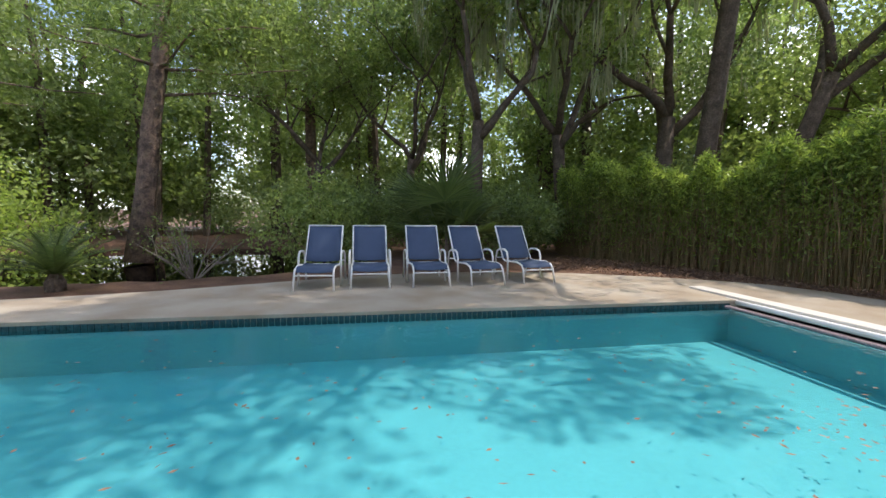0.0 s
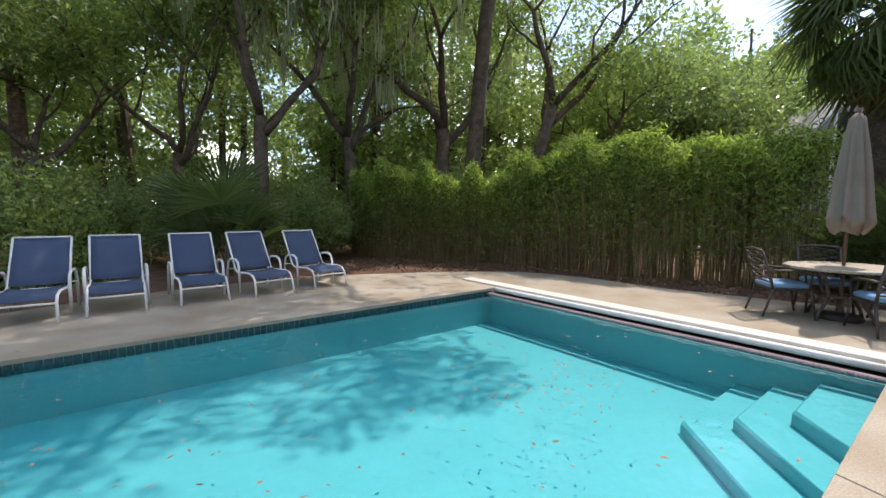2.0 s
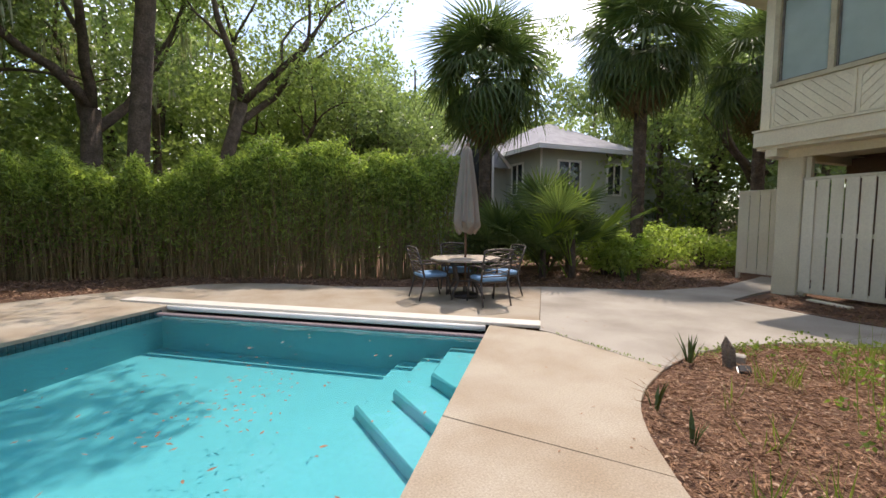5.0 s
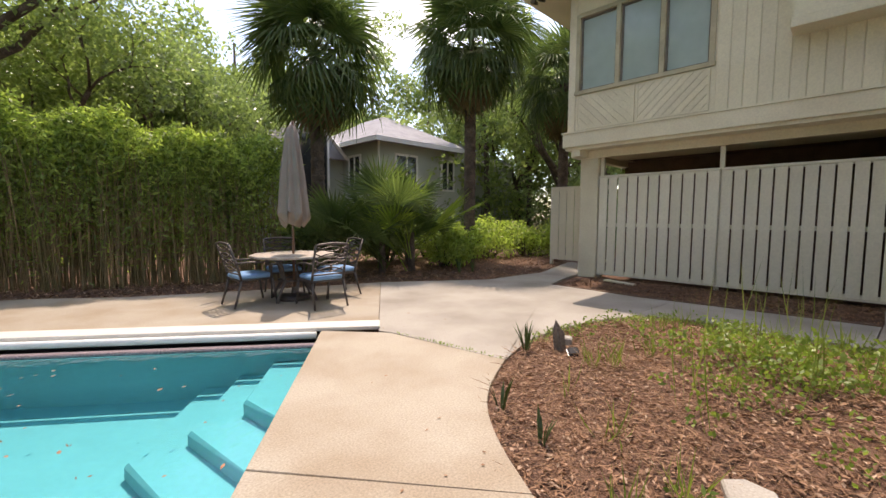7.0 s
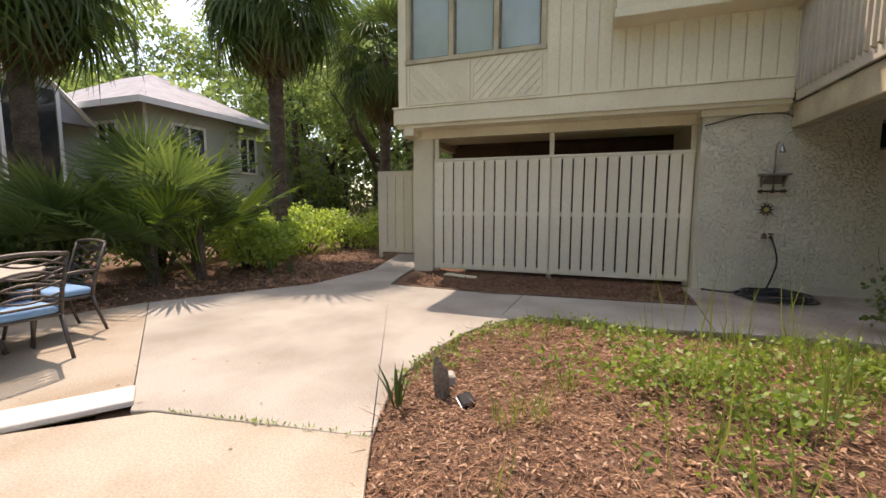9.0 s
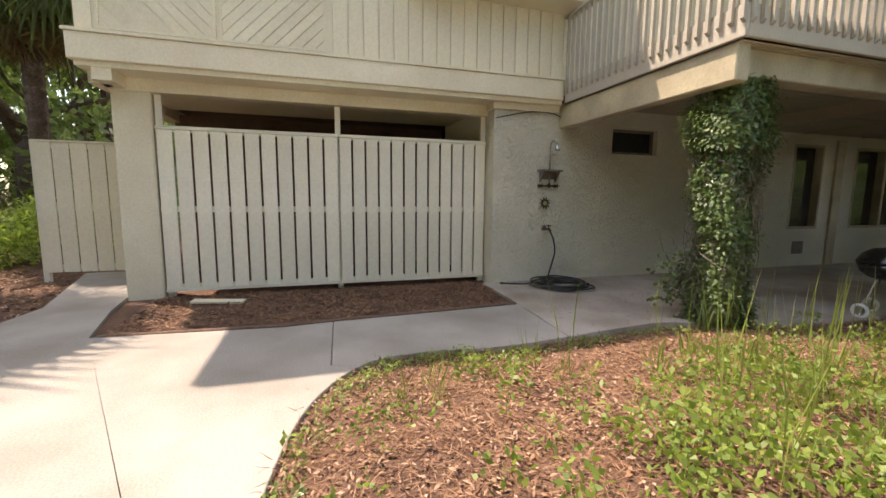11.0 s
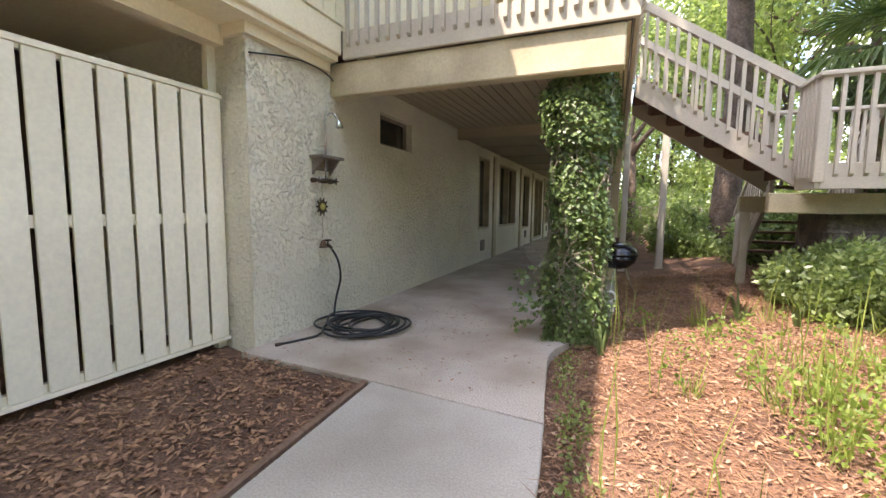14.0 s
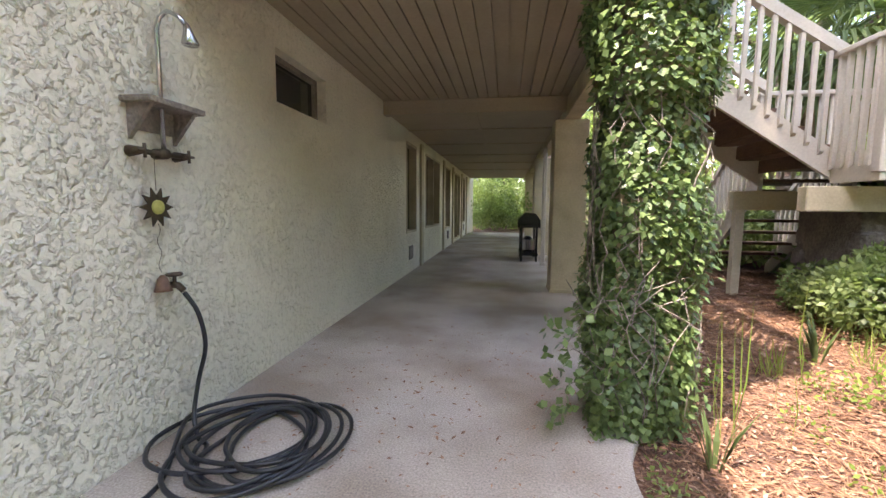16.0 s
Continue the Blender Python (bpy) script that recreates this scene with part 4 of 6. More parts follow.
def patio_chair():
    """Cast metal armchair with a lattice back; front towards +y."""
    e = empty("patio_chair", "bronze cast-metal patio armchair with blue seat cushion", "chair", group="chairs round the patio table")
    b = Build()
    for s in (-1, 1):
        x = 0.25 * s
        b.tube([(x, 0.24, 0.40), (x * 1.02, 0.27, 0.2), (x * 1.06, 0.31, 0.0)], [0.02, 0.017, 0.015], 7)
        b.tube([(x, -0.22, 0.40), (x * 1.02, -0.27, 0.2), (x * 1.05, -0.33, 0.0)], [0.02, 0.017, 0.015], 7)
        b.tube([(x, -0.22, 0.40), (x * 1.01, -0.27, 0.62), (x * 1.04, -0.38, 0.94)], [0.019, 0.018, 0.016], 7)
    b.ob("leg", M_IRON, e, True)
    b = Build()
    b.box(-0.26, 0.26, -0.24, 0.26, 0.385, 0.41, b=0.008)
    b.ob("seat_frame", M_IRON, e)
    b = Build()
    for s in (-1, 1):
        x = 0.27 * s
        b.tube([(x * 0.96, -0.29, 0.66), (x * 1.06, -0.1, 0.67), (x * 1.08, 0.12, 0.655), (x * 1.05, 0.22, 0.60), (x * 0.95, 0.22, 0.41)], 0.015, 7)
    b.ob("arm", M_IRON, e, True)
    # lattice of crossing bows
    b = Build()

    def back(x, t):
        return (x, -0.25 - 0.13 * t - 0.01 * math.cos(x * 5), 0.50 + 0.44 * t)
    b.tube([back(-0.26 + 0.52 * i / 10, 1.0 + 0.05 * math.sin(math.pi * i / 10)) for i in range(11)], 0.018, 7)
    b.tube([back(-0.25 + 0.5 * i / 6, 0.0) for i in range(7)], 0.013, 6)
    for k in range(4):
        t0 = 0.08 + k * 0.235
        b.tube([back(-0.25 + 0.5 * i / 10, t0 + 0.16 * math.sin(math.pi * i / 10)) for i in range(11)], 0.010, 5)
        b.tube([back(-0.25 + 0.5 * i / 10, t0 + 0.17 - 0.16 * math.sin(math.pi * i / 10)) for i in range(11)], 0.010, 5)
    b.ob("backrest", M_IRON, e, True)
    b = Build()
    rings = []
    for z, i in ((0.412, 0.02), (0.43, 0.0), (0.465, 0.0), (0.487, 0.03)):
        x, y = 0.25 - i, 0.25 - i
        rings.append([(x * c, y * s_, z) for c, s_ in ((-1, -0.85), (-0.85, -1), (0.85, -1), (1, -0.85), (1, 0.85), (0.85, 1), (-0.85, 1), (-1, 0.85))])
    b.loft(rings)
    tagged(b.ob("cushion", M_CUSH, e, True), "light blue seat cushion")
    return e


TABLE = Vector((-3.80, -7.08, 0))


def patio_set():
    e = empty("patio_table", "round bronze patio table with stone-tiled top", "table", Matrix.Translation(TABLE))
    b = Build()
    n = 12
    R = 0.66
    rings = [[(r * math.cos(k * math.tau / n + 0.2), r * math.sin(k * math.tau / n + 0.2), z) for k in range(n)] for r, z in ((R - 0.03, 0.70), (R, 0.71), (R, 0.735), (R - 0.02, 0.745))]
    b.loft(rings)
    o = b.ob("top", M_TABLE)
    o.parent = e
    b = Build()
    for k in range(4):
        a = k * math.pi / 2 + 0.5
        c, s = math.cos(a), math.sin(a)
        b.tube([(0.42 * c, 0.42 * s, 0.0), (0.38 * c, 0.38 * s, 0.1), (0.22 * c, 0.22 * s, 0.32), (0.30 * c, 0.30 * s, 0.58), (0.45 * c, 0.45 * s, 0.70)], [0.025, 0.022, 0.026, 0.022, 0.02], 8)
    b.tube([(0.24 * math.cos(k * math.tau / 16), 0.24 * math.sin(k * math.tau / 16), 0.33) for k in range(17)], 0.014, 6)
    o = b.ob("leg", M_IRON, smooth=True)
    o.parent = e
    f = patio_chair()
    spots = [(-12, 0.66, 14), (98, 0.72, -10), (172, 0.72, 5), (262, 0.56, -4)]
    for i, (a, r, tw) in enumerate(spots):
        c, s = math.cos(radians(a)), math.sin(radians(a))
        m = pose(TABLE.x + r * c, TABLE.y + r * s, 0, 0, 0, a + 90 + tw)
        if i == 0:
            f.matrix_world = m
        else:
            copy_thing(f, m)
    # closed umbrella
    u = empty("umbrella", "closed taupe canvas umbrella standing in the patio table", "umbrella", Matrix.Translation(TABLE))
    b = Build().tube([(0, 0, 0.0), (0, 0, 1.5), (-0.03, 0.02, 2.86)], 0.02, 10)
    o = b.ob("pole", M_BROWN, smooth=True)
    o.parent = u
    b = Build().loft([[(r * math.cos(k * math.tau / 14), r * math.sin(k * math.tau / 14), z) for k in range(14)] for r, z in ((0.25, 0.0), (0.26, 0.03), (0.22, 0.07), (0.05, 0.10), (0.04, 0.2))])
    o = b.ob("base", M_IRON)
    o.parent = u
    n = 48
    rings = []
    for z, r, amp in ((1.30, 0.20, 0.32), (1.42, 0.19, 0.34), (1.7, 0.17, 0.34), (2.0, 0.15, 0.32), (2.3, 0.125, 0.28), (2.55, 0.10, 0.2), (2.72, 0.085, 0.1), (2.80, 0.03, 0.0)):
        ring = []
        for k in range(n):
            a = k * math.tau / n
            f2 = 1 + 1.35 * amp * math.cos(8 * a + 0.5 * math.sin(z * 3)) * (0.7 + 0.3 * math.sin(3 * a + z))
            low = 0.10 * math.cos(8 * a) + 0.05 * math.sin(2 * a) if z < 1.35 else 0
            ring.append((r * f2 * math.cos(a) - 0.02, r * f2 * math.sin(a), z + low))
        rings.append(ring)
    o = Build().loft(rings).ob("canopy", M_CANVAS, smooth=True)
    o.parent = u


patio_set()


# ---------- plants ----------
def crown(name, centers, radii, per, size, material, parent=None, flat=0.7, droop=0.0, wide=0.55, seed=1):
    """Leaves in many clumps; denser towards each clump's skin, uneven edge."""
    g = np.random.default_rng(seed)
    C, R = np.asarray(centers, float), np.asarray(radii, float)
    k = np.maximum(8, (per * R ** 2).astype(int))
    idx = np.repeat(np.arange(len(C)), k)
    d = rand_dirs(len(idx), 0.15, g)
    rr = R[idx] * g.uniform(0.35, 1.05, len(idx)) ** 0.6
    off = d * rr[:, None]
    off[:, 2] *= flat
    cen = C[idx] + off
    dirs = rand_dirs(len(idx), 0, g) + d * 0.5
    dirs[:, 2] -= droop
    return blades(name, cen, dirs, rand_dirs(len(idx), 0, g), g.uniform(0.6, 1.3, len(idx)) * size, g.uniform(0.7, 1.2, len(idx)) * size * wide, material, parent)


def limb(b, p, d, ln, r, depth, g, ends, bendz=0.15, split=3):
    """A wandering tapered limb that forks; collects its ends."""
    pts, rad = [Vector(p)], [r]
    d = Vector(d).normalized()
    n = 5
    for i in range(n):
        d = (d + Vector(g.normal(0, 0.16, 3)) + Vector((0, 0, bendz * 0.3))).normalized()
        pts.append(pts[-1] + d * ln / n)
        rad.append(r * (1 - 0.45 * (i + 1) / n))
    b.tube(pts, rad, 7 if r > 0.08 else 5)
    if depth == 0:
        ends.append(pts[-1])
        ends.append(pts[3])
        return
    for k in range(split):
        a = k * math.tau / split + g.uniform(0, 1.5)
        s = Vector((math.cos(a), math.sin(a), g.uniform(0.1, 0.7)))
        limb(b, pts[-1] if k < 2 else pts[3], d * 0.8 + s * 0.8, ln * g.uniform(0.6, 0.85), rad[-1] * 0.75, depth - 1, g, ends, bendz, split)


def tree(name, label, x, y, h, r, seed, leaf=M_OAK, bark=M_BARK, lean=(0, 0), clump=1.3, per=150, size=0.2, moss=0, depth=2, bare=0.4):
    g = np.random.default_rng(seed)
    e = empty(name, label, "tree", Matrix.Translation((x, y, 0)))
    b = Build()
    ends = []
    z0 = -0.3
    top = Vector((lean[0], lean[1], h * bare))
    pts = [Vector((0, 0, z0)), Vector((0, 0, 0.25)), top * 0.5 + Vector(g.normal(0, 0.08, 3)), top]
    b.tube(pts, [r * 1.5, r * 1.1, r * 0.95, r * 0.8], 9)
    for k in range(4):
        a = k * math.tau / 4 + g.uniform(0, 1)
        limb(b, top if k < 2 else pts[2] * 0.3 + top * 0.7, (math.cos(a) * 0.8 + lean[0] * 0.2, math.sin(a) * 0.8 + lean[1] * 0.2, 1.0), h * 0.27, r * 0.55, depth - 1, g, ends)
    o = b.ob("trunk", bark, smooth=True)
    o.parent = e
    E = np.array([tuple(p) for p in ends])
    E = E + g.normal(0, 0.4, E.shape)
    R = g.uniform(0.6, 1.2, len(E)) * clump
    o = crown("foliage", E, R, per, size, leaf, e, seed=seed + 1)
    if moss:
        hang_moss(e, E, moss, seed)
    return e


def hang_moss(e, E, k, seed):
    g = np.random.default_rng(seed + 9)
    i = g.integers(0, len(E), k)
    base = E[i] + g.normal(0, 0.7, (k, 3)) * (1, 1, 0.4)
    cen, ln = [], []
    for p in base:
        L = g.uniform(0.7, 2.2)
        for _ in range(16):
            cen.append(p + g.normal(0, 0.09, 3) * (1, 1, 2) - (0, 0, g.uniform(0, L * 0.6)))
            ln.append(L * g.uniform(0.3, 0.6))
    n = len(cen)
    d = np.c_[g.normal(0, 0.08, (n, 2)), -np.ones(n)]
    o = blades("hanging_moss", cen, d, rand_dirs(n, 0, g), ln, 0.05, M_MOSS, e)
    tagged(o, "grey-green moss strands hanging from the limbs")


def pine(x, y, h, r, seed, lean=(0, 0)):
    g = np.random.default_rng(seed)
    e = empty("pine_tree", "tall pine with scaly brown trunk and airy needle clumps", "tree", Matrix.Translation((x, y, 0)))
    b = Build()
    pts = [Vector((lean[0] * t + g.normal(0, 0.05), lean[1] * t + g.normal(0, 0.05), -0.3 + (h + 0.3) * t)) for t in np.linspace(0, 1, 9)]
    b.tube(pts, [r * (1.25 if i == 0 else 1 - 0.09 * i) for i in range(9)], 10)
    C = []
    for k in range(34):
        t = g.uniform(0.30, 1.0)
        p = pts[0].lerp(pts[-1], t)
        a = g.uniform(0, math.tau)
        L = (1.25 - t) * h * 0.30 * g.uniform(0.6, 1.2)
        q = [p]
        for i in range(4):
            q.append(q[-1] + Vector((math.cos(a) * L / 4, math.sin(a) * L / 4, g.uniform(-0.15, 0.2))))
        b.tube(q, [0.06, 0.05, 0.035, 0.025, 0.015], 5)
        for f in (2, 3, 4):
            for _ in range(3):
                C.append(tuple(q[f] + Vector(g.normal(0, 0.35, 3))))
    o = b.ob("trunk", M_PINE, smooth=True)
    o.parent = e
    crown("needles", C, np.full(len(C), 0.55), 230, 0.28, M_NEEDLE, e, wide=0.13, seed=seed)
    return e


def fan_mesh(name, material, n=26, ln=0.75, spread=250, droop=0.35, pet=0.6, wd=0.045, seed=0):
    """A fan palm leaf: stalk along +x, then blades spread round its end."""
    g = np.random.default_rng(seed)
    b = Build()
    b.tube([(0, 0, 0), (pet * 0.5, 0, 0.03), (pet, 0, 0.0)], [0.014, 0.011, 0.008], 4)
    for i in range(n):
        a = radians(-spread / 2 + spread * i / (n - 1))
        L = ln * (0.72 + 0.28 * math.cos(a * 0.8)) * g.uniform(0.9, 1.08)
        d, s = Vector((math.cos(a), math.sin(a), 0)), Vector((-math.sin(a), math.cos(a), 0))
        root = Vector((pet, 0, 0))
        p1, p2 = root + d * L * 0.55 + Vector((0, 0, -droop * 0.12 * L)), root + d * L * 0.97 + Vector((0, 0, -droop * L * g.uniform(0.5, 1.0)))
        b.add([root, p1 + s * wd / 2, p1 - s * wd / 2, p1 + Vector((0, 0, -wd * 0.3)), p2], [(0, 1, 3), (0, 3, 2), (1, 4, 3), (3, 4, 2)])
    return b.mesh(name, material)


FAN = fan_mesh("frond", M_PALM, n=26, droop=0.85, wd=0.05, spread=215, pet=0.7, ln=0.8)
FAN_DRY = fan_mesh("dead_frond", M_PALMDRY, n=18, ln=0.6, spread=150, droop=0.9)
FAN_BIG = fan_mesh("frond", M_PALM, n=26, ln=0.8, spread=190, droop=0.25, pet=1.0, wd=0.05, seed=4)
FAN_LIME = fan_mesh("frond", M_YUCCA, n=22, ln=0.85, spread=140, droop=0.15, pet=0.9, wd=0.045, seed=5)


def put_frond(e, me, base, az, el, sc, name="frond", roll=0):
    o = new(name, me)
    o.matrix_world = Matrix.Translation(base) @ pose(0, 0, 0, 0, 0, az) @ pose(0, 0, 0, roll, -el, 0) @ Matrix.Scale(sc, 4)
    o.parent = e
    return o


def sabal(x, y, h, seed, sc=1.25, n=46, lean=(0, 0)):
    g = np.random.default_rng(seed)
    e = empty("cabbage_palm", "tall fan palm with shaggy crown and rough trunk", "palm tree", Matrix.Translation((x, y, 0)))
    b = Build()
    rings = []
    k = 10
    zs = np.arange(-0.3, h, 0.11)
    for i, z in enumerate(zs):
        t = (z + 0.3) / h
        r = (0.175 + 0.02 * (i % 2)) * (1 + 0.25 * max(0, t - 0.8)) * (1.15 if z < 0.3 else 1)
        rings.append([(lean[0] * t + r * math.cos(q * math.tau / k), lean[1] * t + r * math.sin(q * math.tau / k), z) for q in range(k)])
    b.loft(rings)
    o = b.ob("trunk", M_BARK)
    o.parent = e
    top = Vector((lean[0], lean[1], h))
    for i in range(n):
        el = 78 - 142 * (i / n) + g.uniform(-8, 8)
        put_frond(e, FAN, top + Vector((0, 0, g.uniform(-0.1, 0.3))), i * 137.5 + g.uniform(-10, 10), el, sc * g.uniform(0.85, 1.15), roll=g.uniform(-25, 25))
    for i in range(24):
        put_frond(e, FAN_DRY, top + Vector((0, 0, -0.25)), i * 137.5, -55 - g.uniform(0, 28), sc * g.uniform(0.8, 1.1), "dead_frond")
    return e


def palmetto(x, y, seed, me=FAN_BIG, n=14, sc=1.0, label="low fan palmetto with wide green blades", tall=0.2):
    g = np.random.default_rng(seed)
    e = empty("palmetto", label, "palm", Matrix.Translation((x, y, ground_z(x, y))))
    for i in range(n):
        put_frond(e, me, Vector((g.normal(0, 0.08), g.normal(0, 0.08), tall * g.uniform(0, 1))), i * 137.5, 80 - 52 * i / n + g.uniform(-6, 6), sc * g.uniform(0.8, 1.15), roll=g.uniform(-30, 30))
    b = Build().tube([(0, 0, -0.15), (0, 0, tall + 0.1)], [0.1, 0.06], 8)
    o = b.ob("stem", M_BARK)
    o.parent = e
    return e


def cycad(x, y):
    e = empty("sago_palm", "low feathery sago palm by the terrace edge", "palm", Matrix.Translation((x, y, ground_z(x, y))))
    b = Build()
    L = 0.95
    for i in range(36):
        t = (i + 1) / 37
        px, pz = L * t, 0.10 * math.sin(t * 2.6) - 0.12 * t * t
        for s in (-1, 1):
            ln = 0.17 * math.sin(math.pi * (0.12 + 0.84 * t)) + 0.02
            b.add([(px - 0.008, 0, pz), (px + 0.008, 0, pz), (px + 0.06, s * ln, pz + 0.04)], [(0, 1, 2)])
    b.tube([(L * t, 0, 0.10 * math.sin(t * 2.6) - 0.12 * t * t) for t in np.linspace(0, 1, 7)], 0.008, 4)
    me = b.mesh("frond", M_PALM)
    g = np.random.default_rng(2)
    for i in range(34):
        put_frond(e, me, Vector((0, 0, 0.25)), i * 137.5, 68 - 62 * i / 34, g.uniform(0.85, 1.15))
    o = Build().tube([(0, 0, -0.2), (0, 0, 0.15), (0, 0, 0.3)], [0.14, 0.15, 0.08], 9).ob("stem", M_BARK)
    o.parent = e


def shrub(name, label, x, y, w, h, seed, leaf=M_OAK, per=260, size=0.09, n=16, cat="shrub", flat=0.8):
    g = np.random.default_rng(seed)
    zg = ground_z(x, y)
    e = empty(name, label, cat, Matrix.Translation((x, y, zg)))
    C, b = [], Build()
    for i in range(n):
        a, q = g.uniform(0, math.tau), math.sqrt(g.uniform(0, 1))
        c = Vector((math.cos(a) * w * 0.75 * q, math.sin(a) * w * 0.75 * q, h * g.uniform(0.25, 0.85) * (1 - 0.35 * q)))
        C.append(tuple(c))
        b.tube([(c.x * 0.15, c.y * 0.15, -0.1), (c.x * 0.5, c.y * 0.5, c.z * 0.55), tuple(c)], [0.025, 0.018, 0.008], 5)
    o = b.ob("stem", M_BARK)
    o.parent = e
    crown("foliage", C, g.uniform(0.25, 0.45, n) * (w + h) * 0.5, per / max(0.05, ((w + h) * 0.35 / 2) ** 2) * 0.5, size, leaf, e, flat=flat, seed=seed)
    return e


def hedge():
    g = np.random.default_rng(11)
    line = [(7.2, -13.6), (5.6, -12.75), (2.0, -12.1), (-1.4, -10.75), (-3.2, -10.05), (-5.0, -9.35)]
    P = np.array(spline(line, 10))
    seg = np.r_[0, np.cumsum(np.linalg.norm(np.diff(P, axis=0), axis=1))]

    def at(s, off):
        x, y = np.interp(s, seg, P[:, 0]), np.interp(s, seg, P[:, 1])
        x2, y2 = np.interp(s + 0.1, seg, P[:, 0]), np.interp(s + 0.1, seg, P[:, 1])
        t = np.stack([x2 - x, y2 - y], -1)
        t /= np.linalg.norm(t, axis=-1, keepdims=True) + 1e-9
        return x - t[..., 1] * -off * -1 * -1, y + t[..., 0] * off * -1 * -1, t
    S = seg[-1] - 0.15
    e = empty("bamboo_hedge", "tall dense cane hedge with small leaves, bare brown stems below", "hedge", Matrix.Translation((1, -11, 0)), kind="stuff")
    inv = e.matrix_world.inverted()
    b = Build()
    nc = 1500
    s, off = g.uniform(0, S, nc), g.uniform(0.0, 1.3, nc)
    x, y, t = at(s, off)
    hts = 2.55 + 0.25 * np.sin(s * 0.9) + 0.012 * s * 3
    for i in range(nc):
        h = hts[i] * g.uniform(0.6, 0.95)
        lx, ly = g.normal(0, 0.14, 2)
        b.tube([(x[i], y[i], -0.1), (x[i] + lx * 0.4, y[i] + ly * 0.4, h * 0.5), (x[i] + lx, y[i] + ly, h)], [0.011, 0.009, 0.005], 4, caps=False)
    o = b.ob("canes", M_CANE, e)
    o.matrix_parent_inverse = inv
    nl = 78000
    s, off = g.uniform(0, S, nl), g.uniform(-0.25, 1.5, nl) ** 1
    x, y, t = at(s, off)
    top = 2.55 + 0.25 * np.sin(s * 0.9) + 0.036 * s
    lump = 0.22 * np.sin(s * 4.1) + 0.18 * np.sin(s * 7.7 + 1) + g.normal(0, 0.12, nl)
    q = g.uniform(0, 1, nl) ** 0.42
    z = q * (top + lump)
    d = rand_dirs(nl, 0, g)
    d[:, 2] -= 0.5
    o = blades("leaves", np.c_[x, y, z + 0.05], d, rand_dirs(nl, 0.8, g), g.uniform(0.08, 0.17, nl), g.uniform(0.024, 0.045, nl), M_HEDGE, e)
    o.matrix_parent_inverse = inv
    # lighter leaves crowded at the top: sunshine on the hedge, put into colour
    nl = 34000
    s, off = g.uniform(0, S, nl), g.uniform(-0.35, 1.5, nl)
    x, y, t = at(s, off)
    top = 2.55 + 0.25 * np.sin(s * 0.9) + 0.036 * s + 0.22 * np.sin(s * 4.1) + 0.18 * np.sin(s * 7.7 + 1)
    z = top * (1 - np.abs(g.normal(0, 0.17, nl))) + 0.08
    d = rand_dirs(nl, 0.2, g)
    o = blades("sunlit_top_leaves", np.c_[x, y, z], d, rand_dirs(nl, 0, g), g.uniform(0.08, 0.18, nl), g.uniform(0.03, 0.05, nl), M_LIME, e)
    o.matrix_parent_inverse = inv


hedge()
sabal(-6.6, -11.5, 5.7, 21, 1.5, n=62)
sabal(-10.9, -9.6, 6.6, 22, 1.55, n=62)
sabal(-15.0, -8.6, 6.3, 23, 1.6, n=44)
palmetto(-6.9, -8.9, 31, n=22, sc=1.2, tall=0.9)
palmetto(-7.6, -8.6, 32, FAN_LIME, n=10, sc=1.25, label="bright yellow-green fan palmetto", tall=0.9)
palmetto(-6.0, -9.4, 33, n=16, sc=1.1, tall=0.4)
palmetto(-8.3, -9.6, 36, n=16, sc=1.2, tall=0.8)
palmetto(7.7, -8.3, 34, n=18, sc=1.35, tall=0.8)
palmetto(8.9, -9.0, 35, n=14, sc=1.2, tall=0.4)
cycad(9.6, -0.6)
for i, (x, y, w, h) in enumerate([(-8.9, -8.8, 0.9, 1.25), (-10.4, -9.4, 1.0, 1.4), (-12.0, -9.6, 1.0, 1.6), (-13.5, -9.2, 1.1, 1.5), (-10.6, -11.2, 1.3, 1.8), (-15.2, -8.2, 1.2, 1.7)]):
    shrub("azalea_shrub", "leafy light green shrub on the mulch", x, y, w, h, 40 + i, M_LIME if i != 4 else M_OAK, per=330, size=0.125)
# ---------- trees ----------
pine(16.0, -2.9, 17, 0.33, 61, lean=(-0.4, -2.2))
pine(18.2, -10.3, 18, 0.30, 62, lean=(0.3, 0.4))
pine(21.0, 2.5, 17, 0.28, 63)
tree("live_oak", "broad live oak hung with grey moss", 7.4, -14.6, 13, 0.26, 71, M_DEEP, clump=1.3, per=160, size=0.17, moss=100, depth=3, bare=0.33, lean=(0.4, 0.2))
tree("live_oak", "broad live oak hung with grey moss", 9.6, -11.6, 12.5, 0.24, 72, M_OAK, clump=1.3, per=160, size=0.17, moss=130, depth=3, bare=0.36, lean=(-0.5, 0.3))
tree("live_oak", "broad live oak with dark twisting limbs", 5.2, -17.5, 14, 0.34, 73, M_OAK, clump=1.35, per=170, size=0.19, moss=60, depth=3, bare=0.36, lean=(-0.3, 0))
tree("live_oak", "broad live oak with dark twisting limbs", 2.0, -18.5, 13, 0.28, 74, M_OAK, clump=1.15, per=110, size=0.19, depth=3, bare=0.45, lean=(-1.6, 0.6))
tree("oak_tree", "leafy oak behind the lagoon", 15.5, -9.0, 11, 0.2, 75, M_OAK, clump=1.3, per=170, size=0.18, depth=3, bare=0.3)
tree("oak_tree", "leafy oak behind the lagoon", 13.2, -12.0, 12, 0.2, 76, M_DEEP, clump=1.3, per=170, size=0.18, depth=3, bare=0.3)
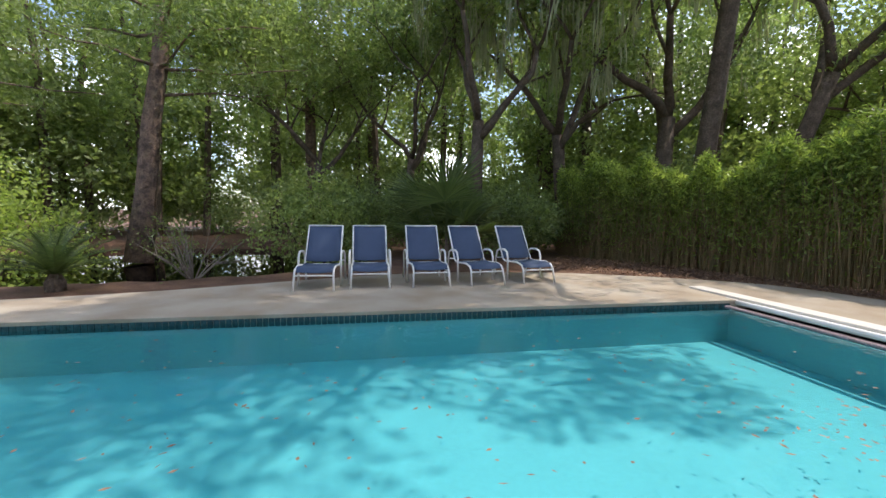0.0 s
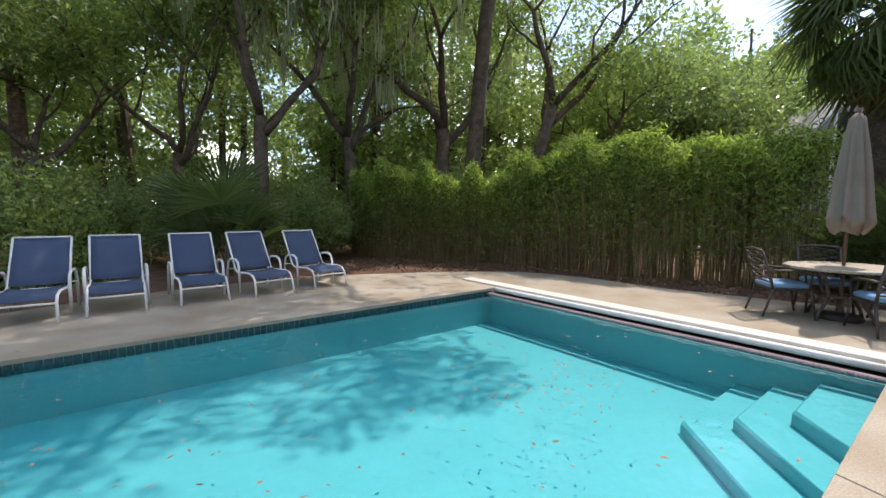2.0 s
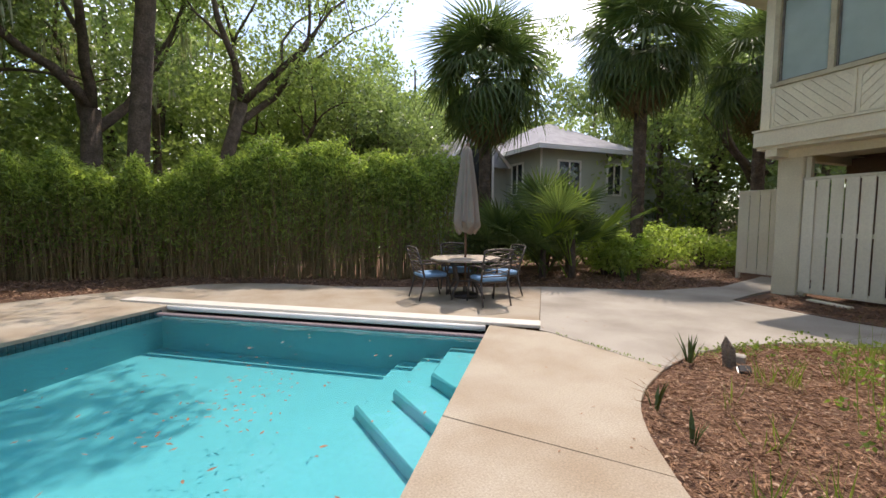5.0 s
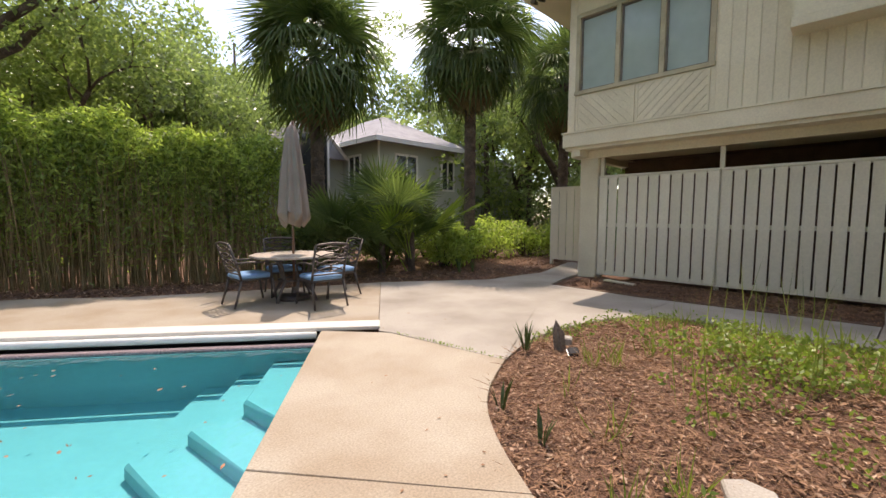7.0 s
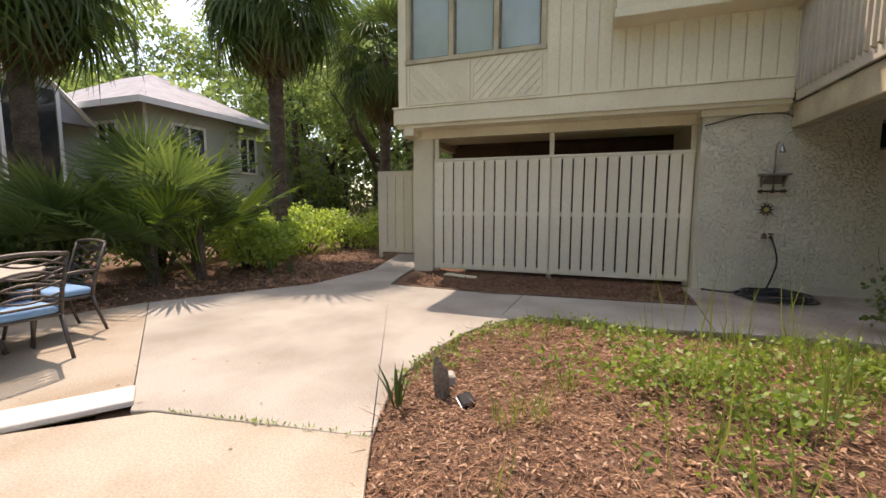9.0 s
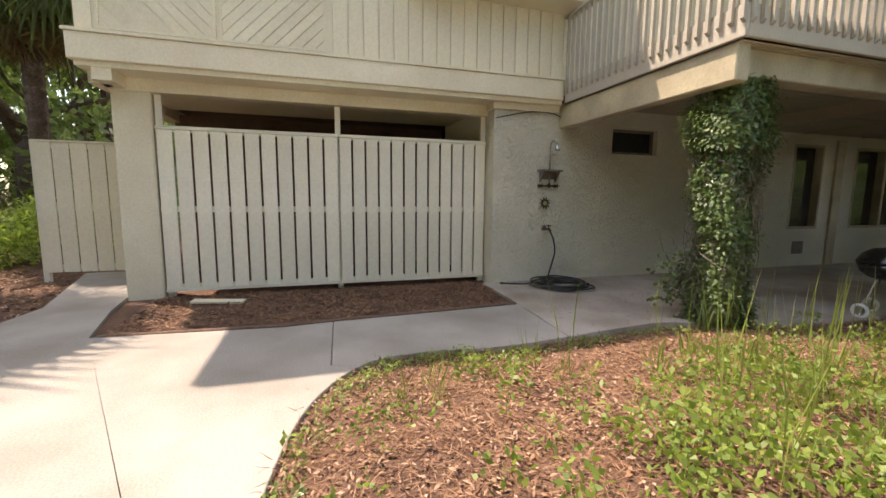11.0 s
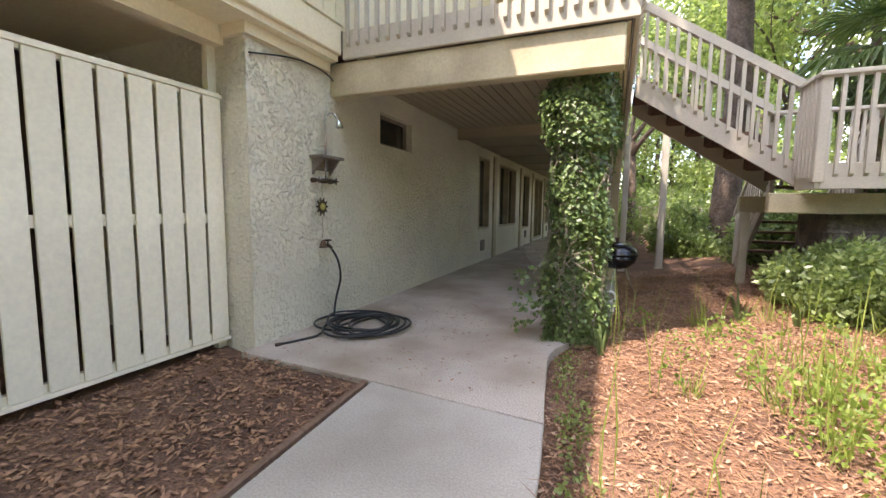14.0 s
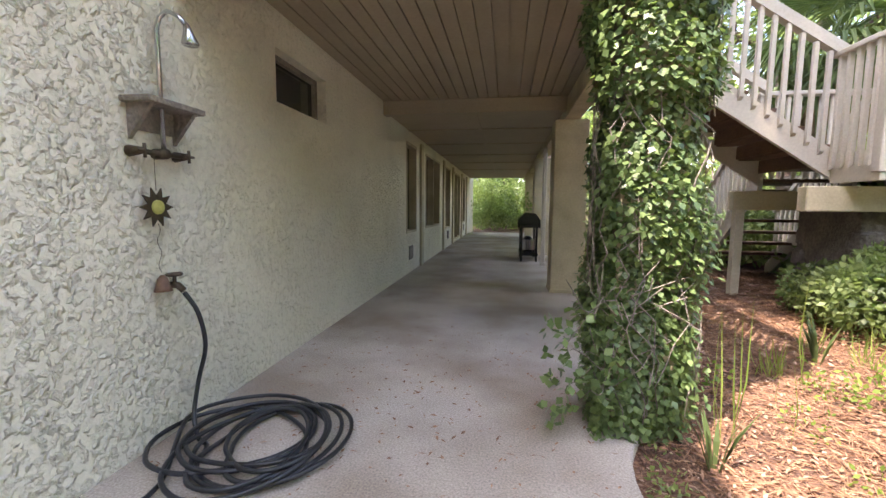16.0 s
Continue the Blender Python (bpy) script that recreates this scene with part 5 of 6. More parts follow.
tree("oak_tree", "leafy oak behind the cane hedge", -2.0, -21, 9.5, 0.22, 77, M_OAK, clump=1.2, per=160, size=0.19, depth=3)
tree("oak_tree", "leafy oak behind the cane hedge", -5.5, -23, 9.0, 0.22, 78, M_DEEP, clump=1.2, per=150, size=0.2, depth=3)
tree("oak_tree", "spreading oak behind the side gate", -20, -11.5, 11, 0.28, 79, M_DEEP, clump=1.3, per=130, size=0.2, depth=3, bare=0.3)
tree("oak_tree", "spreading oak behind the side gate", -24, -17, 12, 0.28, 80, M_OAK, clump=1.4, per=130, size=0.22, depth=3, bare=0.3)
tree("oak_tree", "slim oak past the porch", -2.5, 14, 10, 0.18, 81, M_OAK, clump=1.2, per=120, size=0.18, depth=3, bare=0.35)
tree("oak_tree", "slim oak past the porch", -8.0, 27, 10, 0.2, 82, M_DEEP, clump=1.3, per=110, size=0.2, depth=3, bare=0.3)
tree("oak_tree", "slim oak past the porch", 2.5, 9.5, 11, 0.2, 83, M_DEEP, clump=1.3, per=120, size=0.19, depth=3, bare=0.35)
sabal(-1.9, 7.6, 4.2, 24, 1.2, n=36)
tree("live_oak", "broad oak shading the ground behind the stairs", -6.2, 17.0, 12, 0.22, 85, M_DEEP, clump=1.5, per=130, size=0.2, depth=3, bare=0.35)
tree("live_oak", "broad oak shading the ground behind the stairs", -0.5, 11.0, 12, 0.22, 86, M_DEEP, clump=1.5, per=130, size=0.2, depth=3, bare=0.4)


def overhang(label, x, y, stem, tips, seed, per, leaf):
    """A tall oak added for its shade: high limbs, out of view, reach far out from the fork at the stem's end."""
    g = np.random.default_rng(seed)
    e = empty("live_oak", label, "tree", Matrix.Translation((x, y, 0)))
    b = Build()
    b.tube([(0, 0, -0.3), (0, 0, 0.4), *stem], [0.42, 0.32, 0.28, 0.24, 0.2], 10)
    C = []
    fork = Vector(stem[-1])
    for tip in tips:
        c = Vector(tip)
        pts = [fork.lerp(c, t) + Vector((g.normal(0, 0.15), g.normal(0, 0.15), 0.5 * math.sin(math.pi * t))) for t in np.linspace(0, 1, 6)]
        b.tube(pts, [0.13, 0.11, 0.09, 0.07, 0.05, 0.03], 6)
        for _ in range(9):
            C.append(tuple(pts[int(g.integers(3, 6))] + Vector(g.normal(0, 0.75, 3))))
    o = b.ob("trunk", M_BARK, smooth=True)
    o.parent = e
    crown("foliage", C, g.uniform(0.6, 1.2, len(C)), per, 0.17, leaf, e, seed=seed + 1)


# added tree: crown above the view, tips set so leaf shade reaches the pool
overhang("added tall live oak, its unseen crown dappling the pool with shade", 3.4, -15.6, [(-0.3, 0.3, 4), (-0.8, 1.0, 8), (-1.8, 2.6, 11)],
         [(-2.0, 5.2, 13.6), (-4.5, 6.0, 14.2), (-0.4, 7.2, 14.2), (-6.2, 4.2, 13.5), (1.5, 5.0, 13.2), (-3.2, 8.2, 15.0), (2.4, 3.2, 12.5), (-3.0, 10.0, 15.0), (-1.4, 9.4, 15.2), (-5.2, 8.6, 14.5), (-0.4, 11.2, 15.6), (0.8, 8.6, 15.0), (1.6, 10.4, 15.2), (2.6, 7.4, 14.4), (3.4, 9.4, 15.0)], 90, 330, M_OAK)
# added tree: limb tips set along the sun's rays to shade stairs and landing
overhang("added tall live oak, its unseen crown shading the stairs", -4.2, 9.4, [(0.1, -0.2, 4), (-0.2, -0.9, 7), (-0.8, -2.2, 9.5)],
         [(-3.4, -9.4, 11.6), (-4.4, -9.6, 11.8), (-2.6, -10.2, 11.6), (-3.4, -10.8, 11.8), (-4.0, -7.8, 11.2), (-4.2, -4.6, 11.0), (-1.8, -5.2, 11.0), (-2.8, -3.0, 10.8), (0.2, -6.6, 11.0), (0.6, -3.4, 10.6)], 94, 420, M_DEEP)


def woods():
    """Far woods on all seen sides: trunks, crowns and undergrowth."""
    g = np.random.default_rng(100)
    C, R, C2, R2, C3, R3, C4, R4 = [], [], [], [], [], [], [], []
    b = Build()

    def stand(x, y, h):
        b.tube([(x, y, -0.3), (x + g.normal(0, 0.3), y + g.normal(0, 0.3), h * 0.5), (x + g.normal(0, 0.6), y + g.normal(0, 0.6), h * 0.9)], [0.2, 0.15, 0.05], 6, caps=False)
        for _ in range(18):
            t = g.uniform(0.12, 1)
            q = (1.15 - abs(t - 0.55)) * 2.4
            c = (x + g.normal(0, q * 0.6), y + g.normal(0, q * 0.6), h * t)
            (C if g.uniform() < 0.6 else C2).append(c)
            (R if C and C[-1] == c else R2).append(g.uniform(0.7, 1.6))

    def under(x, y, h):
        for _ in range(5):
            C3.append((x + g.normal(0, 0.7), y + g.normal(0, 0.7), h * g.uniform(0.15, 0.9)))
            R3.append(g.uniform(0.5, 1.0))
    for i in range(100):
        a = radians(g.uniform(-138, 22))
        d = g.uniform(22, 38)
        x, y = d * math.cos(a), d * math.sin(a)
        low = -120 < math.degrees(a) < -88
        if math.hypot(x + 14, y + 20) < 7.5:
            continue
        stand(x, y, g.uniform(8, 11) if low else g.uniform(12, 18))
    for x, y, h in ((-3, -26, 12), (-6.5, -27, 12), (-10, -28, 13), (-13.5, -29, 13), (-17, -29, 14), (-20.5, -28, 14), (-24, -26, 14), (-27, -23, 14), (-8, -31, 13)):
        stand(x, y, h)
        stand(x + 1.5, y - 2, h * 0.8)
    for i in range(26):
        a = radians(g.uniform(196, 222))
        d = g.uniform(24, 42)
        stand(d * math.cos(a), d * math.sin(a), g.uniform(9, 14))
    for i in range(30):
        stand(g.uniform(-13, 16), g.uniform(24, 40), g.uniform(9, 14))
    for i in range(110):
        a = radians(g.uniform(-118, 22))
        d = g.uniform(17.5, 27)
        x, y = d * math.cos(a), d * math.sin(a)
        q = POOL.inverted() @ Vector((x, y, 0))
        if ((q.x - 13.5) / 8.6) ** 2 + ((q.y + 8.8) / 6.2) ** 2 < 1 or math.hypot(x + 14, y + 20) < 7:
            continue
        under(x, y, g.uniform(2.0, 4.5))
    for i in range(330):
        a = radians(g.uniform(-125, 25))
        d = g.uniform(27, 38)
        x, y = d * math.cos(a), d * math.sin(a)
        for _ in range(3):
            C4.append((x + g.normal(0, 1), y + g.normal(0, 1), g.uniform(0.3, 7.5)))
            R4.append(g.uniform(0.9, 1.6))
    for i in range(60):
        C4.append((g.uniform(-14, 16), g.uniform(24, 32), g.uniform(0.3, 4.5)))
        R4.append(g.uniform(0.9, 1.6))
    for i in range(60):
        under(g.uniform(-5.5, 14), g.uniform(11, 24), g.uniform(1.0, 2.6))
    for i in range(40):
        under(g.uniform(-28, -17), g.uniform(-20, -7.5), g.uniform(1.2, 3.2))
    for i in range(34):
        under(g.uniform(-9.8, -4.5), g.uniform(22.5, 27), g.uniform(1.0, 3.6))
    e = empty("far_woods", "dense green woods closing the view all round", "woods", kind="stuff")
    b.ob("trunks", M_BARK, e)
    crown("crowns", C, R, 105, 0.32, M_OAK, e, seed=101)
    crown("dark_crowns", C2, R2, 105, 0.32, M_DEEP, e, seed=102)
    crown("far_thicket", C4, R4, 90, 0.30, M_OAK, e, seed=104)
    crown("undergrowth", C3, R3, 210, 0.17, M_DEEP, e, seed=103)


woods()
for i, (x, y, w, h, m) in enumerate([(11.6, -6.6, 1.5, 3.9, M_OAK), (15.6, 0.4, 2.4, 4.2, M_LIME), (18.0, 3.0, 2.4, 4.4, M_OAK), (10.2, -9.4, 1.3, 3.0, M_DEEP), (7.6, -11.6, 1.2, 2.6, M_DEEP), (12.8, -8.8, 1.4, 3.4, M_DEEP), (8.4, -13.2, 1.3, 3.2, M_DEEP), (6.2, -14.4, 1.2, 3.4, M_OAK), (-8.4, -10.8, 1.1, 2.2, M_DEEP), (-5.6, -10.4, 0.9, 2.0, M_DEEP), (-3.6, 7.4, 0.9, 1.4, M_DEEP), (-2.4, 6.0, 1.0, 1.5, M_DEEP), (-4.9, 9.4, 0.9, 1.5, M_DEEP), (-1.4, 4.4, 1.0, 1.6, M_DEEP), (-3.2, 10.5, 1.2, 2.0, M_DEEP)]):
    shrub("broadleaf_shrub", "tall leafy evergreen shrub in the wood's edge", x, y, w, h, 140 + i, m, per=620, size=0.13, n=22)


def bare_bush(x, y):
    g = np.random.default_rng(150)
    e = empty("sparse_shrub", "spindly half-bare shrub at the terrace edge", "shrub", Matrix.Translation((x, y, ground_z(x, y))))
    b, C = Build(), []
    for i in range(16):
        a, el = g.uniform(0, math.tau), g.uniform(0.4, 1.3)
        d = Vector((math.cos(a) * math.cos(el), math.sin(a) * math.cos(el), math.sin(el)))
        p = [Vector((0, 0, -0.1)), d * 0.5, d * 0.9 + Vector(g.normal(0, 0.06, 3)), d * 1.2 + Vector(g.normal(0, 0.1, 3))]
        b.tube(p, [0.018, 0.014, 0.009, 0.004], 5)
        C += [tuple(p[2]), tuple(p[3])]
        for _ in range(2):
            q = p[2] + Vector(g.normal(0, 0.22, 3))
            b.tube([p[1], q], [0.008, 0.004], 4)
            C.append(tuple(q))
    o = b.ob("branches", M_DEAD)
    o.parent = e
    crown("foliage", C, np.full(len(C), 0.17), 500, 0.05, M_NEEDLE, e, seed=151)


bare_bush(9.75, -2.7)


# ---------- neighbour's house ----------
def neighbour():
    e = empty("neighbour_house", "sage green neighbouring house with pale grey hip roof", "house", Matrix.Translation((-12, -16.5, 0)))
    inv = e.matrix_world.inverted()

    def put(b, name, m):
        o = b.ob(name, m)
        o.parent = e
        o.matrix_parent_inverse = inv
        return o
    x1, y1 = -12.1, -16.2
    x0, y0, h = -17.6, -24.0, 4.75
    put(Build().box(x0, x1, y0, y1, -0.2, h), "wall", M_SAGE)
    put(Build().box(-23.5, x0, y0, y1 - 0.9, -0.2, h - 0.25), "wall", M_SAGE)
    b = Build()
    o_ = 0.5
    b.loft([[(x0 - 0.2, y0 - o_, h), (x1 + o_, y0 - o_, h), (x1 + o_, y1 + o_, h), (x0 - 0.2, y1 + o_, h)], [(x0 - 0.2, y0 - o_, h + 0.12), (x1 + o_, y0 - o_, h + 0.12), (x1 + o_, y1 + o_, h + 0.12), (x0 - 0.2, y1 + o_, h + 0.12)], [(-15.0, -21, 6.7), (-14.6, -21, 6.7), (-14.6, -19.2, 6.7), (-15.0, -19.2, 6.7)]])
    b.loft([[(-24, y0 - o_, h - 0.3), (x0 + 0.6, y0 - o_, h - 0.3), (x0 + 0.6, y1 - 0.5, h - 0.3), (-24, y1 - 0.5, h - 0.3)], [(-24, y0 - o_, h - 0.18), (x0 + 0.6, y0 - o_, h - 0.18), (x0 + 0.6, y1 - 0.5, h - 0.18), (-24, y1 - 0.5, h - 0.18)], [(-22, -20.6, 6.2), (x0 + 0.6, -20.6, 6.2), (x0 + 0.6, -20, 6.2), (-22, -20, 6.2)]])
    put(b, "roof", M_ROOF)
    b = Build()
    b.box(x0 - 0.2, x1 + o_ + 0.02, y1 + o_, y1 + o_ + 0.03, h - 0.08, h + 0.13)
    b.box(x1 + o_, x1 + o_ + 0.03, y0 - o_, y1 + o_, h - 0.08, h + 0.13)
    b.box(-24, x0 - 0.2, y1 - 0.5, y1 - 0.47, h - 0.36, h - 0.16)
    b.box(x1 - 0.02, x1 + 0.06, y1 - 0.02, y1 + 0.06, 0, h)
    put(b, "fascia", M_TRIM)
    # windows: white surround, two dark panes
    for kind, a, c in (("y", -14.3, -13.1), ("x", -18.6, -17.7), ("x", -21.0, -20.1), ("y", -16.9, -16.1)):
        z0, z1 = 2.75, 4.2
        f, p = Build(), Build()
        for s0, s1, q0, q1 in ((a - 0.1, a, z0 - 0.1, z1 + 0.1), (c, c + 0.1, z0 - 0.1, z1 + 0.1), (a, c, z1, z1 + 0.1), (a, c, z0 - 0.1, z0), ((a + c) / 2 - 0.04, (a + c) / 2 + 0.04, z0, z1)):
            if kind == "y":
                f.box(s0, s1, y1, y1 + 0.06, q0, q1)
            else:
                f.box(x1, x1 + 0.06, s0, s1, q0, q1)
        if kind == "y":
            p.box(a, c, y1, y1 + 0.02, z0, z1)
        else:
            p.box(x1, x1 + 0.02, a, c, z0, z1)
        put(f, "window_frame", M_TRIM)
        put(p, "pane", M_BLACKGLASS)
    # gabled wing with a tall glazed front
    gx0, gx1, gy = -11.9, -8.2, -19.2
    put(Build().box(-12.08, -9.0, -23, gy, -0.2, 4.3), "wall", M_SAGE)
    b = Build()
    b.loft([[(-12.0, gy + 0.5, 4.1), (-8.4, gy + 0.5, 4.1), (-10.2, gy + 0.5, 6.0)], [(-12.0, -23.4, 4.1), (-8.4, -23.4, 4.1), (-10.2, -23.4, 6.0)]])
    put(b, "roof", M_ROOF)
    b = Build()
    b.tube([(-12.0, gy + 0.53, 4.12), (-10.2, gy + 0.53, 6.0), (-8.4, gy + 0.53, 4.12)], 0.1, 4)
    b.box(-11.0, -10.9, gy + 0.52, gy + 0.56, 2.0, 5.2)
    b.box(-9.5, -9.4, gy + 0.52, gy + 0.56, 2.0, 5.2)
    put(b, "gable_trim", M_TRIM)
    put(Build().box(-10.88, -9.52, gy + 0.505, gy + 0.515, 2.0, 5.1), "pane", M_BLACKGLASS)


neighbour()


# ---------- ivy pillar ----------
def ivy_pillar():
    g = np.random.default_rng(200)
    e = empty("ivy_pillar", "porch pillar wholly covered in glossy green ivy", "pillar", Matrix.Translation((-7.0, 1.42, 0)))
    o = Build().box(-0.17, 0.17, -0.17, 0.17, -0.1, 2.52, b=0.01).ob("shaft", M_WORN)
    o.parent = e
    k = 21000
    z = g.uniform(0.0, 2.62, k)
    a = g.uniform(0, math.tau, k)
    half = 0.235 + 0.03 * np.sin(z * 3 + a * 2) + 0.03 * np.sin(z * 7.3 + a) + np.where(z > 1.9, 0.05, 0) + g.normal(0, 0.025, k)
    half *= np.where(z > 2.35, 1.05 - (z - 2.35) * 1.2, 1)
    sq = 1 / np.maximum(np.abs(np.cos(a)), np.abs(np.sin(a))) ** 0.75
    x, y = half * sq * np.cos(a), half * sq * np.sin(a)
    out = np.c_[0.45 * np.cos(a), 0.45 * np.sin(a), g.normal(-0.75, 0.4, k)] + rand_dirs(k, 0, g) * 0.75
    side = np.c_[-np.sin(a), np.cos(a), g.normal(0, 0.3, k)]
    blades("ivy_leaves", np.c_[x, y, z], out, side, g.uniform(0.028, 0.06, k), g.uniform(0.022, 0.048, k), M_IVY, e, bend=0.08)
    b = Build()
    for i in range(80):
        a0, z0 = g.uniform(0, math.tau), g.uniform(0, 1.9)
        pts = []
        for j in range(7):
            a1 = a0 + 0.12 * j * g.uniform(-1, 1)
            r = 0.285 / max(abs(math.cos(a1)), abs(math.sin(a1))) ** 0.7
            pts.append((r * math.cos(a1), r * math.sin(a1), z0 + j * 0.12))
        b.tube(pts, 0.0035, 4, caps=False)
    for i in range(9):
        p = Vector((-0.2, -0.3, 0.25 + 0.08 * i))
        pts = [p]
        for j in range(5):
            pts.append(pts[-1] + Vector((-0.05 * g.uniform(0, 1.5), g.normal(0, 0.03), g.normal(0.0, 0.05))))
        b.tube(pts, 0.003, 4, caps=False)
    o = b.ob("stems", M_DEAD)
    o.parent = e
    n = 160
    c = np.c_[g.uniform(-0.55, -0.2, n), g.uniform(-0.45, -0.1, n), g.uniform(0.25, 0.85, n)]
    c[:, 2] -= (c[:, 0] + 0.2) * -0.5
    blades("trailing_leaves", c, rand_dirs(n, -0.4, g), rand_dirs(n, 0, g), 0.06, 0.05, M_IVY, e)


ivy_pillar()


# ---------- wall shower, hose, wall ornaments ----------
WX = -9.65


def shower():
    e = empty("outdoor_shower", "wall shower with steel riser, gooseneck head and taps", "shower", Matrix.Translation((WX, 0.81, 1.6)))
    inv = e.matrix_world.inverted()
    b = Build()
    b.tube([(WX + 0.06, 0.81, 1.58), (WX + 0.06, 0.81, 2.20), (WX + 0.075, 0.815, 2.26), (WX + 0.12, 0.82, 2.29), (WX + 0.17, 0.83, 2.27), (WX + 0.21, 0.835, 2.22)], 0.012, 8)
    o = b.ob("riser", M_CHROME, smooth=True)
    o2 = Build().loft([[(WX + 0.21 + dx + r * math.cos(k * math.tau / 12), 0.835 + r * math.sin(k * math.tau / 12), z) for k in range(12)] for r, z, dx in ((0.014, 2.23, 0), (0.022, 2.19, 0.01), (0.042, 2.13, 0.02), (0.036, 2.12, 0.02))]).ob("shower_head", M_CHROME, smooth=True)
    b = Build()
    b.tube([(WX + 0.05, 0.66, 1.57), (WX + 0.05, 0.95, 1.57)], 0.014, 8)
    b.tube([(WX, 0.81, 1.57), (WX + 0.08, 0.81, 1.57)], 0.028, 8)
    for y in (0.66, 0.95):
        b.tube([(WX, y, 1.57), (WX + 0.09, y, 1.57)], [0.03, 0.016], 8)
        b.tube([(WX + 0.09, y - 0.035, 1.57), (WX + 0.09, y + 0.035, 1.57)], 0.008, 6)
        b.tube([(WX + 0.09, y, 1.535), (WX + 0.09, y, 1.605)], 0.008, 6)
    o3 = b.ob("valve", M_BRASS, smooth=True)
    for o in (o, o2, o3):
        o.parent = e
        o.matrix_parent_inverse = inv
    s = empty("wall_shelf", "small weathered wooden corner shelf on the stucco", "shelf", Matrix.Translation((WX, 0.81, 1.8)))
    inv = s.matrix_world.inverted()
    for nm, bb in (("board", Build().box(WX, WX + 0.17, 0.62, 1.0, 1.80, 1.83, b=0.004)), ("bracket", Build().loft([[(WX, 0.66, 1.63), (WX, 0.66, 1.80), (WX + 0.14, 0.66, 1.80)], [(WX, 0.685, 1.63), (WX, 0.685, 1.80), (WX + 0.14, 0.685, 1.80)]])), ("bracket", Build().loft([[(WX, 0.94, 1.63), (WX, 0.94, 1.80), (WX + 0.14, 0.94, 1.80)], [(WX, 0.965, 1.63), (WX, 0.965, 1.80), (WX + 0.14, 0.965, 1.80)]])), ("backboard", Build().box(WX, WX + 0.015, 0.686, 0.939, 1.68, 1.80))):
        o = bb.ob(nm, M_DEAD)
        o.parent = s
        o.matrix_parent_inverse = inv
    # hanging sun ornament with bell
    c = empty("sun_chime", "dark metal sun wind chime with yellow centre and bell", "wind chime", Matrix.Translation((WX + 0.05, 0.75, 1.29)))
    b = Build()
    n = 20
    ring = [((0.105 if k % 2 == 0 else 0.06) * math.cos(k * math.tau / n), (0.105 if k % 2 == 0 else 0.06) * math.sin(k * math.tau / n)) for k in range(n)]
    b.loft([[(0.0, y, z) for y, z in ring], [(0.008, y, z) for y, z in ring]])
    o = b.ob("rays", M_BRASS)
    o.parent = c
    o = Build().loft([[(x, r * math.cos(k * math.tau / 16), r * math.sin(k * math.tau / 16)) for k in range(16)] for x, r in ((0.008, 0.038), (0.018, 0.036), (0.024, 0.02))]).ob("centre", M_SUNFACE)
    o.parent = c
    o = Build().tube([(0.004, 0, 0.085), (0.004, 0, 0.27)], 0.002, 4).ob("cord", M_BRASS)
    o.parent = c
    b = Build().tube([(0.004, 0.012 * math.sin(k), -0.085 - 0.02 * k) for k in range(14)], 0.002, 4)
    o = b.ob("string", M_BRASS)
    o.parent = c
    o = Build().loft([[(0.01 + r * math.cos(k * math.tau / 12), r * math.sin(k * math.tau / 12), z) for k in range(12)] for r, z in ((0.045, -0.445), (0.036, -0.42), (0.026, -0.38), (0.01, -0.36))]).ob("bell", M_BROWN, smooth=True)
    o.parent = c


shower()


